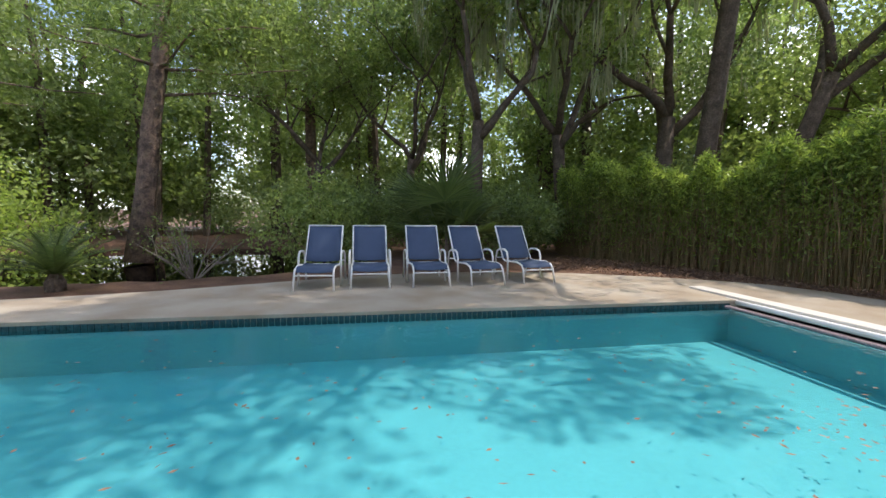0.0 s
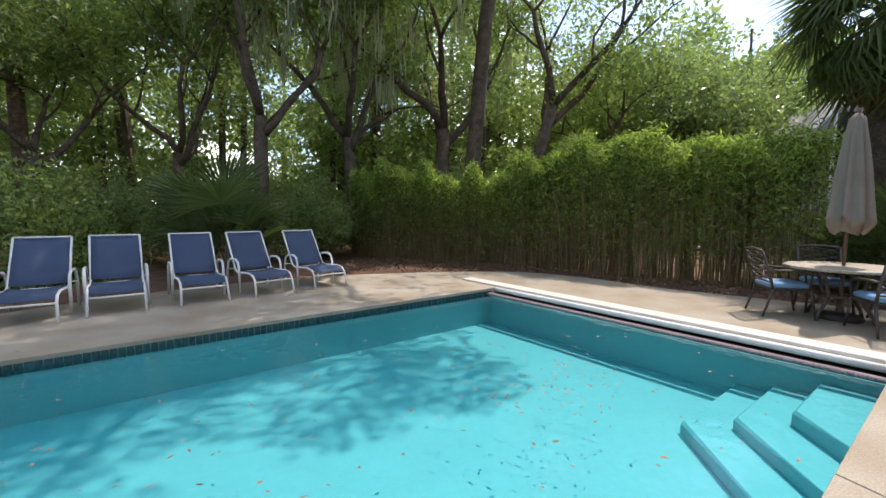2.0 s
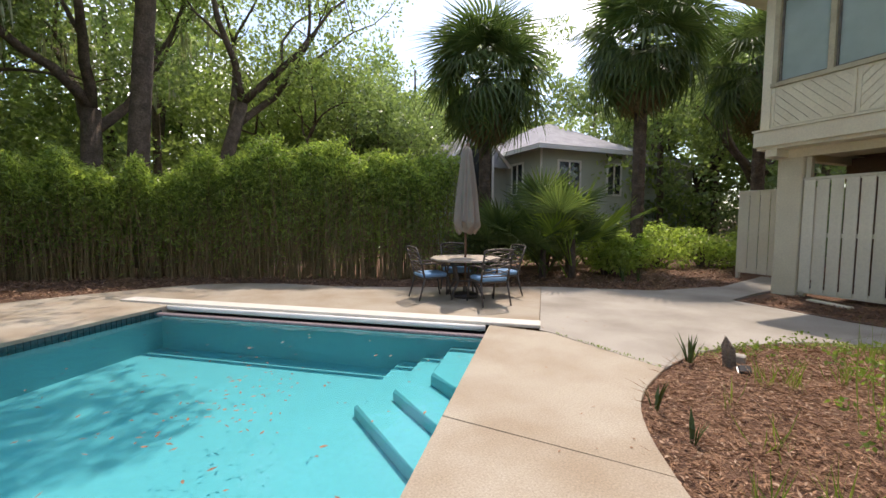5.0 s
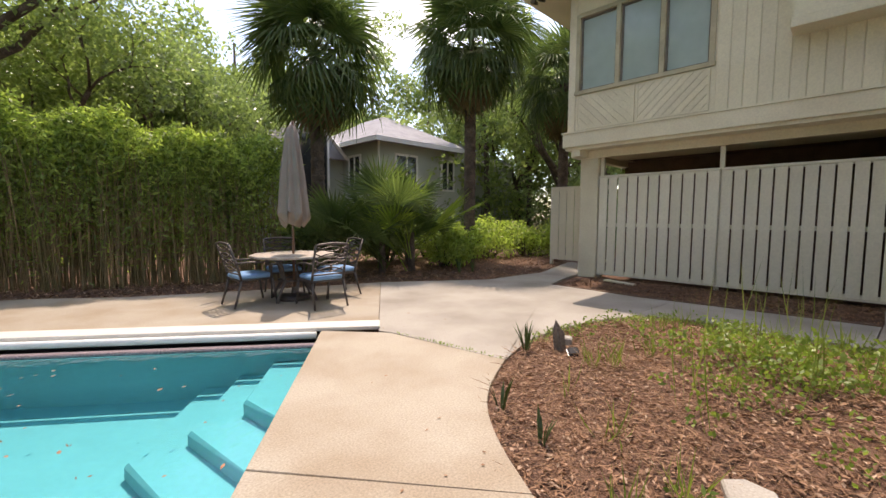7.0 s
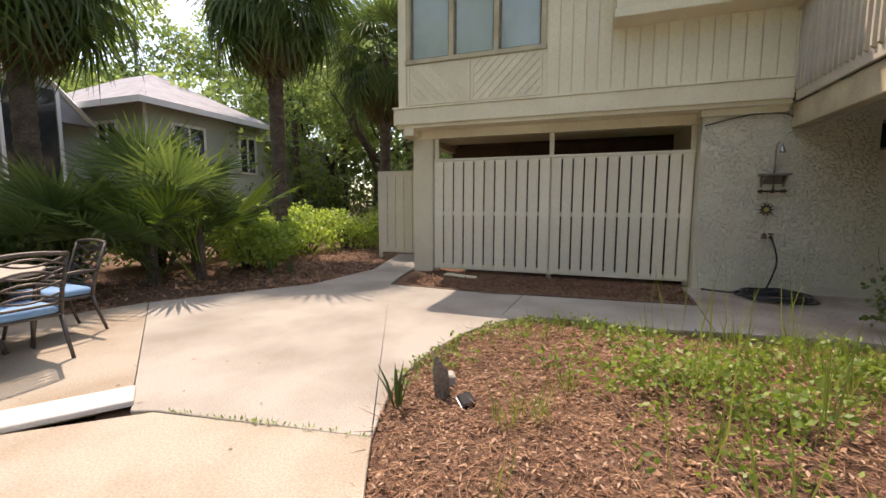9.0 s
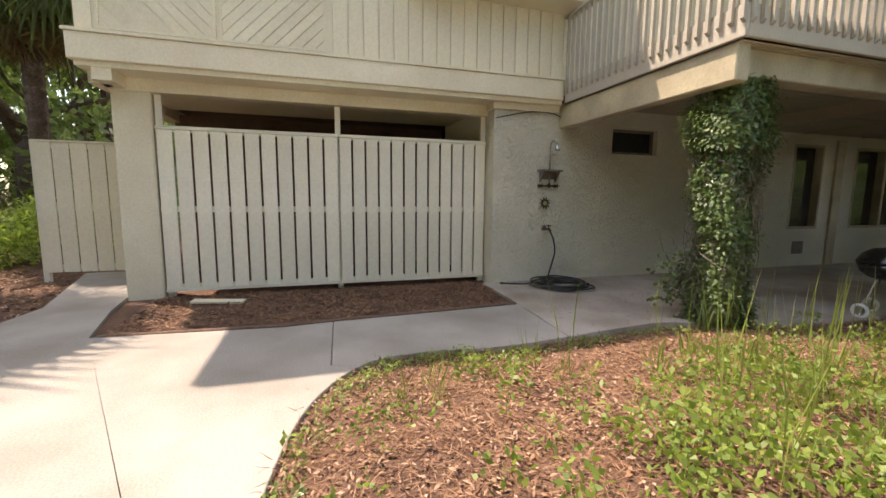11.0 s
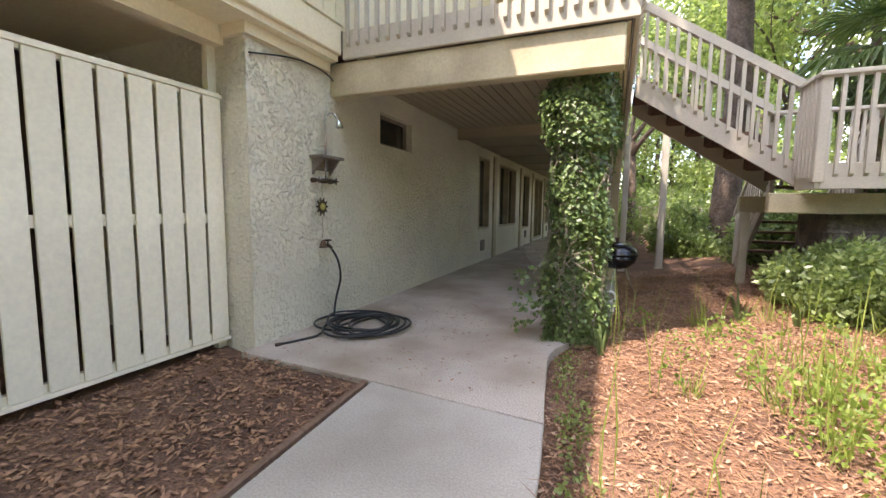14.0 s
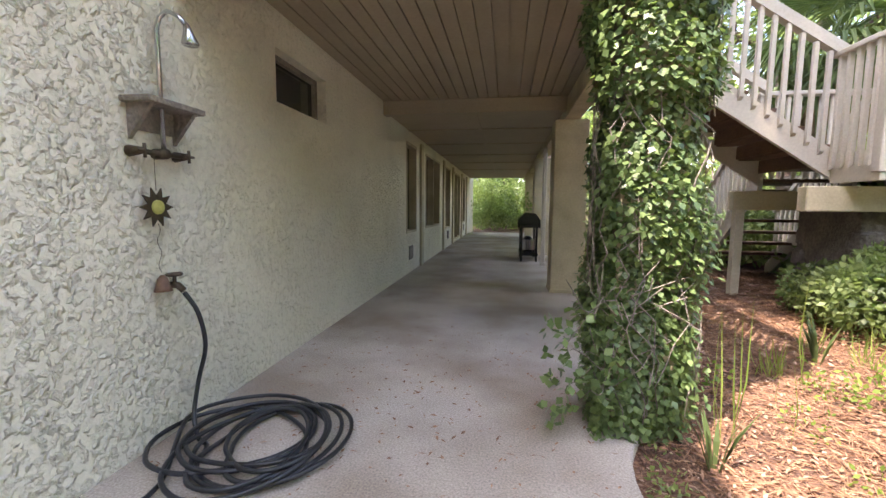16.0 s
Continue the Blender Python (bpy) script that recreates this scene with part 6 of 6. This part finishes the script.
def hose():
    g = np.random.default_rng(210)
    t = empty("hose_tap", "weathered bronze garden tap on the stucco", "tap", Matrix.Translation((WX, 0.84, 0.86)))
    inv = t.matrix_world.inverted()
    b = Build().tube([(WX - 0.01, 0.84, 0.86), (WX + 0.07, 0.84, 0.86), (WX + 0.1, 0.845, 0.83)], [0.018, 0.02, 0.018], 8)
    b.tube([(WX + 0.05, 0.84, 0.86), (WX + 0.05, 0.84, 0.92)], 0.01, 6)
    o = b.ob("spout", M_BRASS, smooth=True)
    o2 = Build().tube([(WX + 0.05 + 0.035 * math.cos(k * math.tau / 8), 0.84 + 0.035 * math.sin(k * math.tau / 8), 0.92) for k in range(9)], 0.009, 6).ob("wheel", M_BRASS)
    for q in (o, o2):
        q.parent = t
        q.matrix_parent_inverse = inv
    pts = [(WX + 0.10, 0.845, 0.82), (WX + 0.16, 0.87, 0.70), (WX + 0.17, 0.90, 0.5), (WX + 0.13, 0.88, 0.3), (WX + 0.14, 0.82, 0.12), (WX + 0.22, 0.75, 0.03)]
    cx, cy = -9.08, 0.78
    for k in range(0, 9 * 12):
        a = -2.6 + k * math.tau / 12
        w = k / 108
        r = 0.33 + 0.12 * math.sin(k * 0.37) + 0.05 * math.sin(k * 0.9)
        pts.append((cx + 0.10 * math.sin(k * 0.21) + r * math.cos(a) * 0.95, cy + 0.11 * math.cos(k * 0.17) + r * math.sin(a) * 1.05, 0.018 + 0.03 * abs(math.sin(k * 0.33)) + 0.035 * w))
    pts += [(cx - 0.25, cy - 0.40, 0.03), (cx - 0.32, cy - 0.62, 0.015), (cx - 0.40, cy - 0.8, 0.015)]
    P = spline(pts, 4)
    e = empty("garden_hose", "long black garden hose coiled loosely on the concrete", "hose", Matrix.Translation((cx, cy, 0)))
    inv = e.matrix_world.inverted()
    o = Build().tube(P, 0.0125, 7).ob("tube", M_HOSE, smooth=True)
    o2 = Build().tube([P[-1], (P[-1][0] - 0.02, P[-1][1] - 0.045, 0.015)], 0.017, 8).ob("fitting", M_BRASS)
    for q in (o, o2):
        q.parent = e
        q.matrix_parent_inverse = inv


hose()


def kettle(x, y):
    e = empty("kettle_grill", "black enamel kettle grill on tripod legs", "grill", Matrix.Translation((x, y, 0)))
    n = 20

    def turn(prof, name, m):
        o = Build().loft([[(r * math.cos(k * math.tau / n), r * math.sin(k * math.tau / n), z) for k in range(n)] for r, z in prof]).ob(name, m, smooth=True)
        o.parent = e
    turn([(0.06, 0.44), (0.17, 0.47), (0.25, 0.54), (0.285, 0.64)], "bowl", M_KETTLE)
    turn([(0.292, 0.645), (0.285, 0.67), (0.24, 0.75), (0.15, 0.81), (0.04, 0.83)], "lid", M_KETTLE)
    turn([(0.02, 0.83), (0.02, 0.87), (0.035, 0.88), (0.03, 0.895)], "handle", M_BROWN)
    for a in (0.3, 2.4, 4.5):
        o = Build().tube([(0.12 * math.cos(a), 0.12 * math.sin(a), 0.5), (0.30 * math.cos(a), 0.30 * math.sin(a), 0.02)], 0.012, 6).ob("leg", M_CHROME)
        o.parent = e
    for a in (2.4, 4.5):
        c = Vector((0.30 * math.cos(a), 0.30 * math.sin(a), 0.075))
        o = Build().tube([c + Vector((0.075 * math.cos(q * math.tau / 14), 0, 0.075 * math.sin(q * math.tau / 14))) for q in range(15)], 0.018, 6).ob("wheel", M_WHITE)
        o.parent = e


kettle(-6.62, 3.6)


def cart_grill(x, y):
    e = empty("gas_grill", "black covered gas grill on a wheeled cart", "grill", Matrix.Translation((x, y, 0)))
    for nm, b, m in (("cart", Build().box(-0.22, 0.22, -0.5, 0.5, 0.14, 0.2, b=0.01).box(-0.2, -0.15, -0.48, -0.43, 0.0, 0.85).box(0.15, 0.2, -0.48, -0.43, 0.0, 0.85).box(-0.2, -0.15, 0.43, 0.48, 0.0, 0.85).box(0.15, 0.2, 0.43, 0.48, 0.0, 0.85), M_KETTLE), ("hood", Build().loft([[(-0.27, s, 0.8), (0.27, s, 0.8), (0.27, s, 0.98), (0.15, s, 1.14), (-0.1, s, 1.16), (-0.27, s, 1.0)] for s in (-0.36, 0.36)]), M_KETTLE), ("side_shelf", Build().box(-0.22, 0.22, -0.62, -0.37, 0.84, 0.87, b=0.006), M_KETTLE), ("gas_bottle", Build().tube([(0, 0, 0.2), (0, 0, 0.24), (0, 0, 0.5), (0, 0, 0.58)], [0.1, 0.15, 0.15, 0.06], 14), M_CHROME)):
        o = b.ob(nm, m)
        o.parent = e


cart_grill(-7.25, 9.3)


# ---------- planting bed between the walks ----------
def inside(poly, x, y):
    x, y = np.asarray(x), np.asarray(y)
    r = np.zeros(x.shape, bool)
    for (ax, ay), (bx, by) in zip(poly, poly[1:] + poly[:1]):
        c = (ay > y) != (by > y)
        r ^= c & (x < (bx - ax) * (y - ay) / (by - ay + 1e-12) + ax)
    return r


def scatter(n, x0, x1, y0, y1, g, poly=None):
    x, y = g.uniform(x0, x1, n), g.uniform(y0, y1, n)
    if poly is not None:
        k = inside(poly, x, y)
        x, y = x[k], y[k]
    z = np.array([ground_z(a, b) for a, b in zip(x, y)])
    return np.c_[x, y, z]


def litter(name, label, P, g, size, material=M_CHIP, lift=0.02):
    k = len(P)
    a = g.uniform(0, math.tau, k)
    d = np.c_[np.cos(a), np.sin(a), g.normal(0, 0.3, k)]
    s = np.c_[-np.sin(a), np.cos(a), g.normal(0, 0.35, k)]
    o = blades(name, P + np.c_[0 * a, 0 * a, g.uniform(0.0, lift, k) + 0.006], d, s, g.uniform(0.5, 1.4, k) * size, g.uniform(0.5, 1.2, k) * size * 0.42, material, bend=0.08)
    return tagged(o, label, "leaf litter", kind="stuff")


M_CHIP2 = mat("pale_dry_leaf", (0.42, 0.29, 0.20), 0.85, 0.4, 9, 30, 0.2, col2=(0.32, 0.18, 0.11))
M_STRAW = mat("pine_straw", (0.37, 0.215, 0.125), 0.9, 0.4, 6, 30, 0.2, col2=(0.22, 0.11, 0.06))
gb = np.random.default_rng(300)
litter("leaf_litter", "dry brown fallen leaves over the planting bed", scatter(34000, -7.1, -0.5, -3.2, 6.5, gb, BED), gb, 0.042)
litter("leaf_litter", "pale dry fallen leaves over the planting bed", scatter(16000, -7.1, -0.5, -3.2, 6.5, gb, BED), gb, 0.04, M_CHIP2, 0.03)
P = scatter(70000, -7.1, -0.5, -3.2, 6.0, gb, BED)
a = gb.uniform(0, math.tau, len(P))
tagged(blades("pine_straw", P + (0, 0, 0.012), np.c_[np.cos(a), np.sin(a), gb.normal(0, 0.15, len(P))], rand_dirs(len(P), 0, gb), gb.uniform(0.1, 0.24, len(P)), 0.005, M_STRAW), "reddish pine straw strewn over the bed", "pine straw", kind="stuff")
FB = [(-9.95, -4.9), (-8.33, -4.9), (-8.33, -0.4), (-9.95, -0.2)]
litter("leaf_litter", "dry brown leaves on the narrow bed below the fence", scatter(5200, -9.95, -8.33, -4.9, -0.3, gb, FB), gb, 0.06)
# along the hedge and palmettos
edge = [uv(-0.4, -2.5)] + REEL_EDGE[2:] + [(-7.75, -6.3), (-9.6, -6.1), (-13, -7.0), (-13, -9), (-7, -10), (-1, -11.6), (5, -13.2), (6.5, -12.2), (5.6, -9.6)]
litter("leaf_litter", "brown leaf mulch along the hedge foot", scatter(24000, -13, 6.6, -13.3, -5.9, gb, edge), gb, 0.085)
litter("leaf_litter", "pale dry leaves along the hedge foot", scatter(6000, -13, 6.6, -13.3, -5.9, gb, edge), gb, 0.08, M_CHIP2, 0.03)


def weeds():
    g = np.random.default_rng(310)
    spots = [(-4.9, -1.1, 0.35, 60), (-4.4, -0.9, 0.25, 36), (-5.2, 0.0, 0.3, 40), (-5.4, -0.5, 0.25, 16), (-5.4, 1.3, 0.4, 30), (-6.2, -1.5, 0.25, 14), (-3.6, 0.2, 0.6, 30), (-2.7, -0.6, 0.6, 12), (-5.0, -2.0, 0.5, 14), (-5.8, -2.3, 0.4, 10)]
    XY = np.concatenate([g.normal((x, y), s_, (n, 2)) for x, y, s_, n in spots])
    XY = XY[inside(BED, XY[:, 0], XY[:, 1])]
    P = np.c_[XY, [ground_z(x, y) for x, y in XY]]
    C = P + np.c_[g.normal(0, 0.04, (len(P), 2)), g.uniform(0.03, 0.2, len(P))]
    for nm, lab, sl, size, m in (("low_weeds", "bright green low weeds growing through the litter", slice(0, None, 2), 0.036, M_WEED), ("broadleaf_weeds", "broad-leaved yellow-green weeds in the bed", slice(1, None, 2), 0.05, M_WEED)):
        c = C[sl]
        o = crown(nm, c, g.uniform(0.05, 0.15, len(c)), 2700 if size < 0.04 else 1600, size, m, flat=0.8, wide=0.6, seed=311)
        tagged(o, lab, "weeds", kind="stuff")
    # grass tufts and thin stalks
    cen, d, ln = [], [], []
    tufts = np.concatenate([scatter(60, -6.5, -1.4, -2.6, 3.0, g, BED)[:34], np.c_[g.normal((-5.1, 0.1), 0.4, (26, 2)), np.full(26, 0.2)]])
    for p in tufts:
        for _ in range(int(g.integers(10, 28))):
            cen.append(p + g.normal(0, 0.04, 3) * (1, 1, 0))
            d.append((*g.normal(0, 0.32, 2), 1))
            ln.append(g.uniform(0.10, 0.36))
    for p in scatter(60, -6.9, -3.0, -1.5, 2.0, g, BED)[:26]:
        for _ in range(3):
            cen.append(p + g.normal(0, 0.03, 3) * (1, 1, 0))
            d.append((*g.normal(0, 0.09, 2), 1))
            ln.append(g.uniform(0.5, 0.95))
    o = blades("grass_tufts", cen, d, rand_dirs(len(cen), 0, g), ln, 0.009, M_LAWN, bend=0.06)
    tagged(o, "yellow-green grass tufts and tall thin stalks", "grass", kind="stuff")
    # growth spilling along the bed's edges
    E = [p for p in BED_EDGE2[6:] + BED_EDGE3[:12]]
    C = [(x + 0.12 + g.uniform(0, 0.12), y + 0.06, ground_z(x, y) + 0.03) for x, y in E for _ in range(2)]
    o = crown("edge_weeds", C, g.uniform(0.05, 0.12, len(C)), 2600, 0.04, M_OAK, flat=0.5, seed=312)
    tagged(o, "small green weeds along the walk's edge", "weeds", kind="stuff")


weeds()
for i, (x, y, w, h) in enumerate([(-4.1, 2.55, 0.95, 0.8), (-3.2, 1.9, 1.0, 0.85), (-4.3, 3.3, 0.7, 0.7), (-2.6, 3.0, 0.9, 0.8)]):
    shrub("ivy_mound", "low mound of dense green ivy on the bed", x, y, w, h, 320 + i, M_DEEP, per=900, size=0.07, n=26)


def blade_clump(x, y, n, ln, seed, label="upright clump of sword-shaped green leaves"):
    g = np.random.default_rng(seed)
    e = empty("iris_clump", label, "plant", Matrix.Translation((x, y, ground_z(x, y))))
    for i in range(n):
        a, tilt = g.uniform(0, math.tau), g.uniform(0.05, 0.4)
        L = ln * g.uniform(0.7, 1.1)
        s = Vector((-math.sin(a), math.cos(a), 0)) * 0.014
        d = Vector((math.cos(a) * tilt, math.sin(a) * tilt, 1)).normalized()
        r = Vector((math.cos(a), math.sin(a), 0)) * 0.02
        m1, tip = r + d * L * 0.55, r + d * L + Vector((math.cos(a), math.sin(a), 0)) * 0.1 * L
        th = Vector((math.cos(a), math.sin(a), 0)) * 0.004
        o = Build().add([r - s * 0.6, r + s * 0.6, m1 + s, m1 - s, tip, r + th, m1 + th], [(0, 1, 2, 3), (3, 2, 4), (1, 5, 6, 2), (5, 0, 3, 6), (2, 6, 4), (6, 3, 4)]).ob("leaf", M_PALM)
        o.parent = e


for i, (x, y, n, ln) in enumerate([(-6.72, 0.98, 9, 0.36), (-5.4, 2.3, 10, 0.38), (-5.0, 2.0, 8, 0.30), (-4.35, -2.95, 9, 0.32), (-3.15, -2.35, 8, 0.26), (-2.95, -1.9, 7, 0.22), (-8.3, -7.6, 10, 0.45), (-8.7, -7.5, 9, 0.4)]):
    blade_clump(x, y, n, ln, 330 + i)


def stump():
    e = empty("driftwood_post", "split grey weathered wooden stump at the bed edge", "stump", pose(-4.62, -2.72, -0.06, 4, 6, 20))
    g = np.random.default_rng(340)
    n = 11
    rings = []
    for z in (0, 0.08, 0.16, 0.24, 0.30):
        rings.append([((0.065 + 0.02 * math.sin(3 * k) + g.normal(0, 0.004)) * math.cos(k * math.tau / n), (0.045 + 0.015 * math.cos(2 * k)) * math.sin(k * math.tau / n), z + (0.06 * math.cos(k * 0.9) if z > 0.28 else 0)) for k in range(n)])
    o = Build().loft(rings).ob("wood", M_DEAD)
    o.parent = e
    e = empty("garden_light", "small grey box garden light lying in the bed", "garden light", pose(-4.5, -2.5, -0.03, 8, 15, 40))
    o = Build().box(-0.06, 0.06, -0.05, 0.05, 0, 0.11, b=0.01).ob("housing", M_DARK)
    o.parent = e
    o = Build().box(-0.05, 0.05, -0.058, -0.051, 0.02, 0.09).ob("lens", M_CHROME)
    o.parent = e
    e = empty("paving_block", "pale concrete block beside the stump", "block", pose(-4.78, -2.74, -0.04, 0, 0, 25))
    o = Build().box(-0.06, 0.06, -0.06, 0.06, 0, 0.13, b=0.012).ob("block", M_PATH)
    o.parent = e


stump()


def bed_bits():
    e = empty("flat_stone", "pale flat stone lying in the planting bed", "stone", pose(-3.06, -0.87, ground_z(-3.06, -0.87) + 0.01, 4, -3, 30))
    o = Build().prism([(-0.14, -0.08), (0.05, -0.11), (0.15, -0.02), (0.11, 0.10), (-0.06, 0.12), (-0.16, 0.03)], -0.03, 0.05, b=0.012).ob("stone", M_PATH)
    o.parent = e
    e = empty("loose_board", "pale painted board lying on the mulch below the fence", "board", pose(-9.45, -4.1, -0.02, 0, 2, 82))
    o = Build().box(-0.32, 0.32, -0.08, 0.08, 0.0, 0.03, b=0.004).ob("board", M_CREAM)
    o.parent = e


bed_bits()


def flood_lamp():
    e = empty("flood_lamp", "dark twin-head floodlight under the eave", "lamp", Matrix.Translation((-9.0, -5.9, 6.2)))
    for y in (-0.09, 0.09):
        o = Build().loft([[(0.02 + x, y + r * math.cos(k * math.tau / 12), -0.12 + r * math.sin(k * math.tau / 12)) for k in range(12)] for x, r in ((-0.09, 0.03), (0.0, 0.045), (0.09, 0.065), (0.092, 0.055))]).ob("head", M_BRASS, smooth=True)
        o.parent = e
    o = Build().box(-0.05, 0.05, -0.08, 0.08, -0.04, 0.02, b=0.01).ob("mount", M_BRASS)
    o.parent = e


flood_lamp()


# ---------- small leftovers ----------
def twigs():
    g = np.random.default_rng(400)
    k = 700
    x, y = g.uniform(-9.55, -7.15, k), g.normal(1.2, 1.5, k)
    ok = (y > -0.2) & (y < 8)
    x, y = x[ok], y[ok]
    a = g.uniform(0, math.tau, len(x))
    o = blades("fallen_bits", np.c_[x, y, 0 * x + 0.006], np.c_[np.cos(a), np.sin(a), 0 * a], np.c_[-np.sin(a), np.cos(a), 0 * a + 0.2], g.uniform(0.015, 0.06, len(x)), g.uniform(0.006, 0.02, len(x)), M_CHIP, bend=0.05)
    tagged(o, "small dry leaf bits on the porch concrete", "leaf litter", kind="stuff")
    k = 260
    u, v = g.uniform(-3.2, 9, k), g.choice([-1.6, 6.2], k) + g.normal(0, 0.8, k)
    pts = np.array([(*uv(p, q), 0.006) for p, q in zip(u, v) if not (-0.5 < p < 14 and -0.1 < q < 5.5)])
    pts = pts[[-2.9 < p[0] or p[1] < -3.2 for p in pts]]
    a = g.uniform(0, math.tau, len(pts))
    o = blades("fallen_bits", pts, np.c_[np.cos(a), np.sin(a), 0 * a], np.c_[-np.sin(a), np.cos(a), 0 * a + 0.2], g.uniform(0.015, 0.05, len(pts)), g.uniform(0.006, 0.02, len(pts)), M_CHIP, bend=0.05)
    tagged(o, "small dry leaf bits on the terrace", "leaf litter", kind="stuff")
    # weeds in the cracked joint
    c = np.array([(-3.74 - 0.2 * t, -4.4 + 1.45 * t, 0.004) for t in g.uniform(0, 1, 90)]) + g.normal(0, 0.008, (90, 3)) * (1, 1, 0)
    o = blades("joint_weeds", c, np.c_[g.normal(0, 0.7, (90, 2)), np.ones(90)], rand_dirs(90, 0, g), g.uniform(0.015, 0.05, 90), 0.012, M_OAK)
    tagged(o, "tiny weeds in the cracked slab joint", "weeds", kind="stuff")


twigs()


def far_shed():
    e = empty("garden_shed", "grey clapboard shed past the end of the porch", "shed", Matrix.Translation((-9.6, 31, 0)))
    m = mat("grey_clapboard", (0.42, 0.45, 0.48), 0.8, 0.1)
    for i in range(18):
        o = Build().box(-1.6, 1.3, -0.03 + 0.0, 0.0, 1.2 + i * 0.16, 1.35 + i * 0.16, b=0.006).ob("clapboard", m)
        o.parent = e
    o = Build().box(-1.6, 1.3, 0.001, 2.5, -0.1, 4.1).ob("wall", m)
    o.parent = e
    o = Build().loft([[(-1.9, -0.3, 4.1), (1.6, -0.3, 4.1), (-0.15, -0.3, 5.3)], [(-1.9, 2.8, 4.1), (1.6, 2.8, 4.1), (-0.15, 2.8, 5.3)]]).ob("roof", M_ROOF)
    o.parent = e


far_shed()


def beam_details():
    """Dark checks in the painted balcony beam and the cable over the shower corner."""
    g = np.random.default_rng(410)
    e = empty("wall_cable", "thin dark cable stapled along the stucco corner", "cable", Matrix.Translation((-9.6, 0.3, 2.6)))
    inv = e.matrix_world.inverted()
    o = Build().tube(spline([(-9.63, -0.14, 2.6), (-9.62, 0.4, 2.72), (-9.62, 0.8, 2.73), (-9.61, 1.0, 2.66), (-9.60, 1.02, 2.52)], 4), 0.008, 5).ob("cable", M_HOSE)
    o.parent = e
    o.matrix_parent_inverse = inv


beam_details()
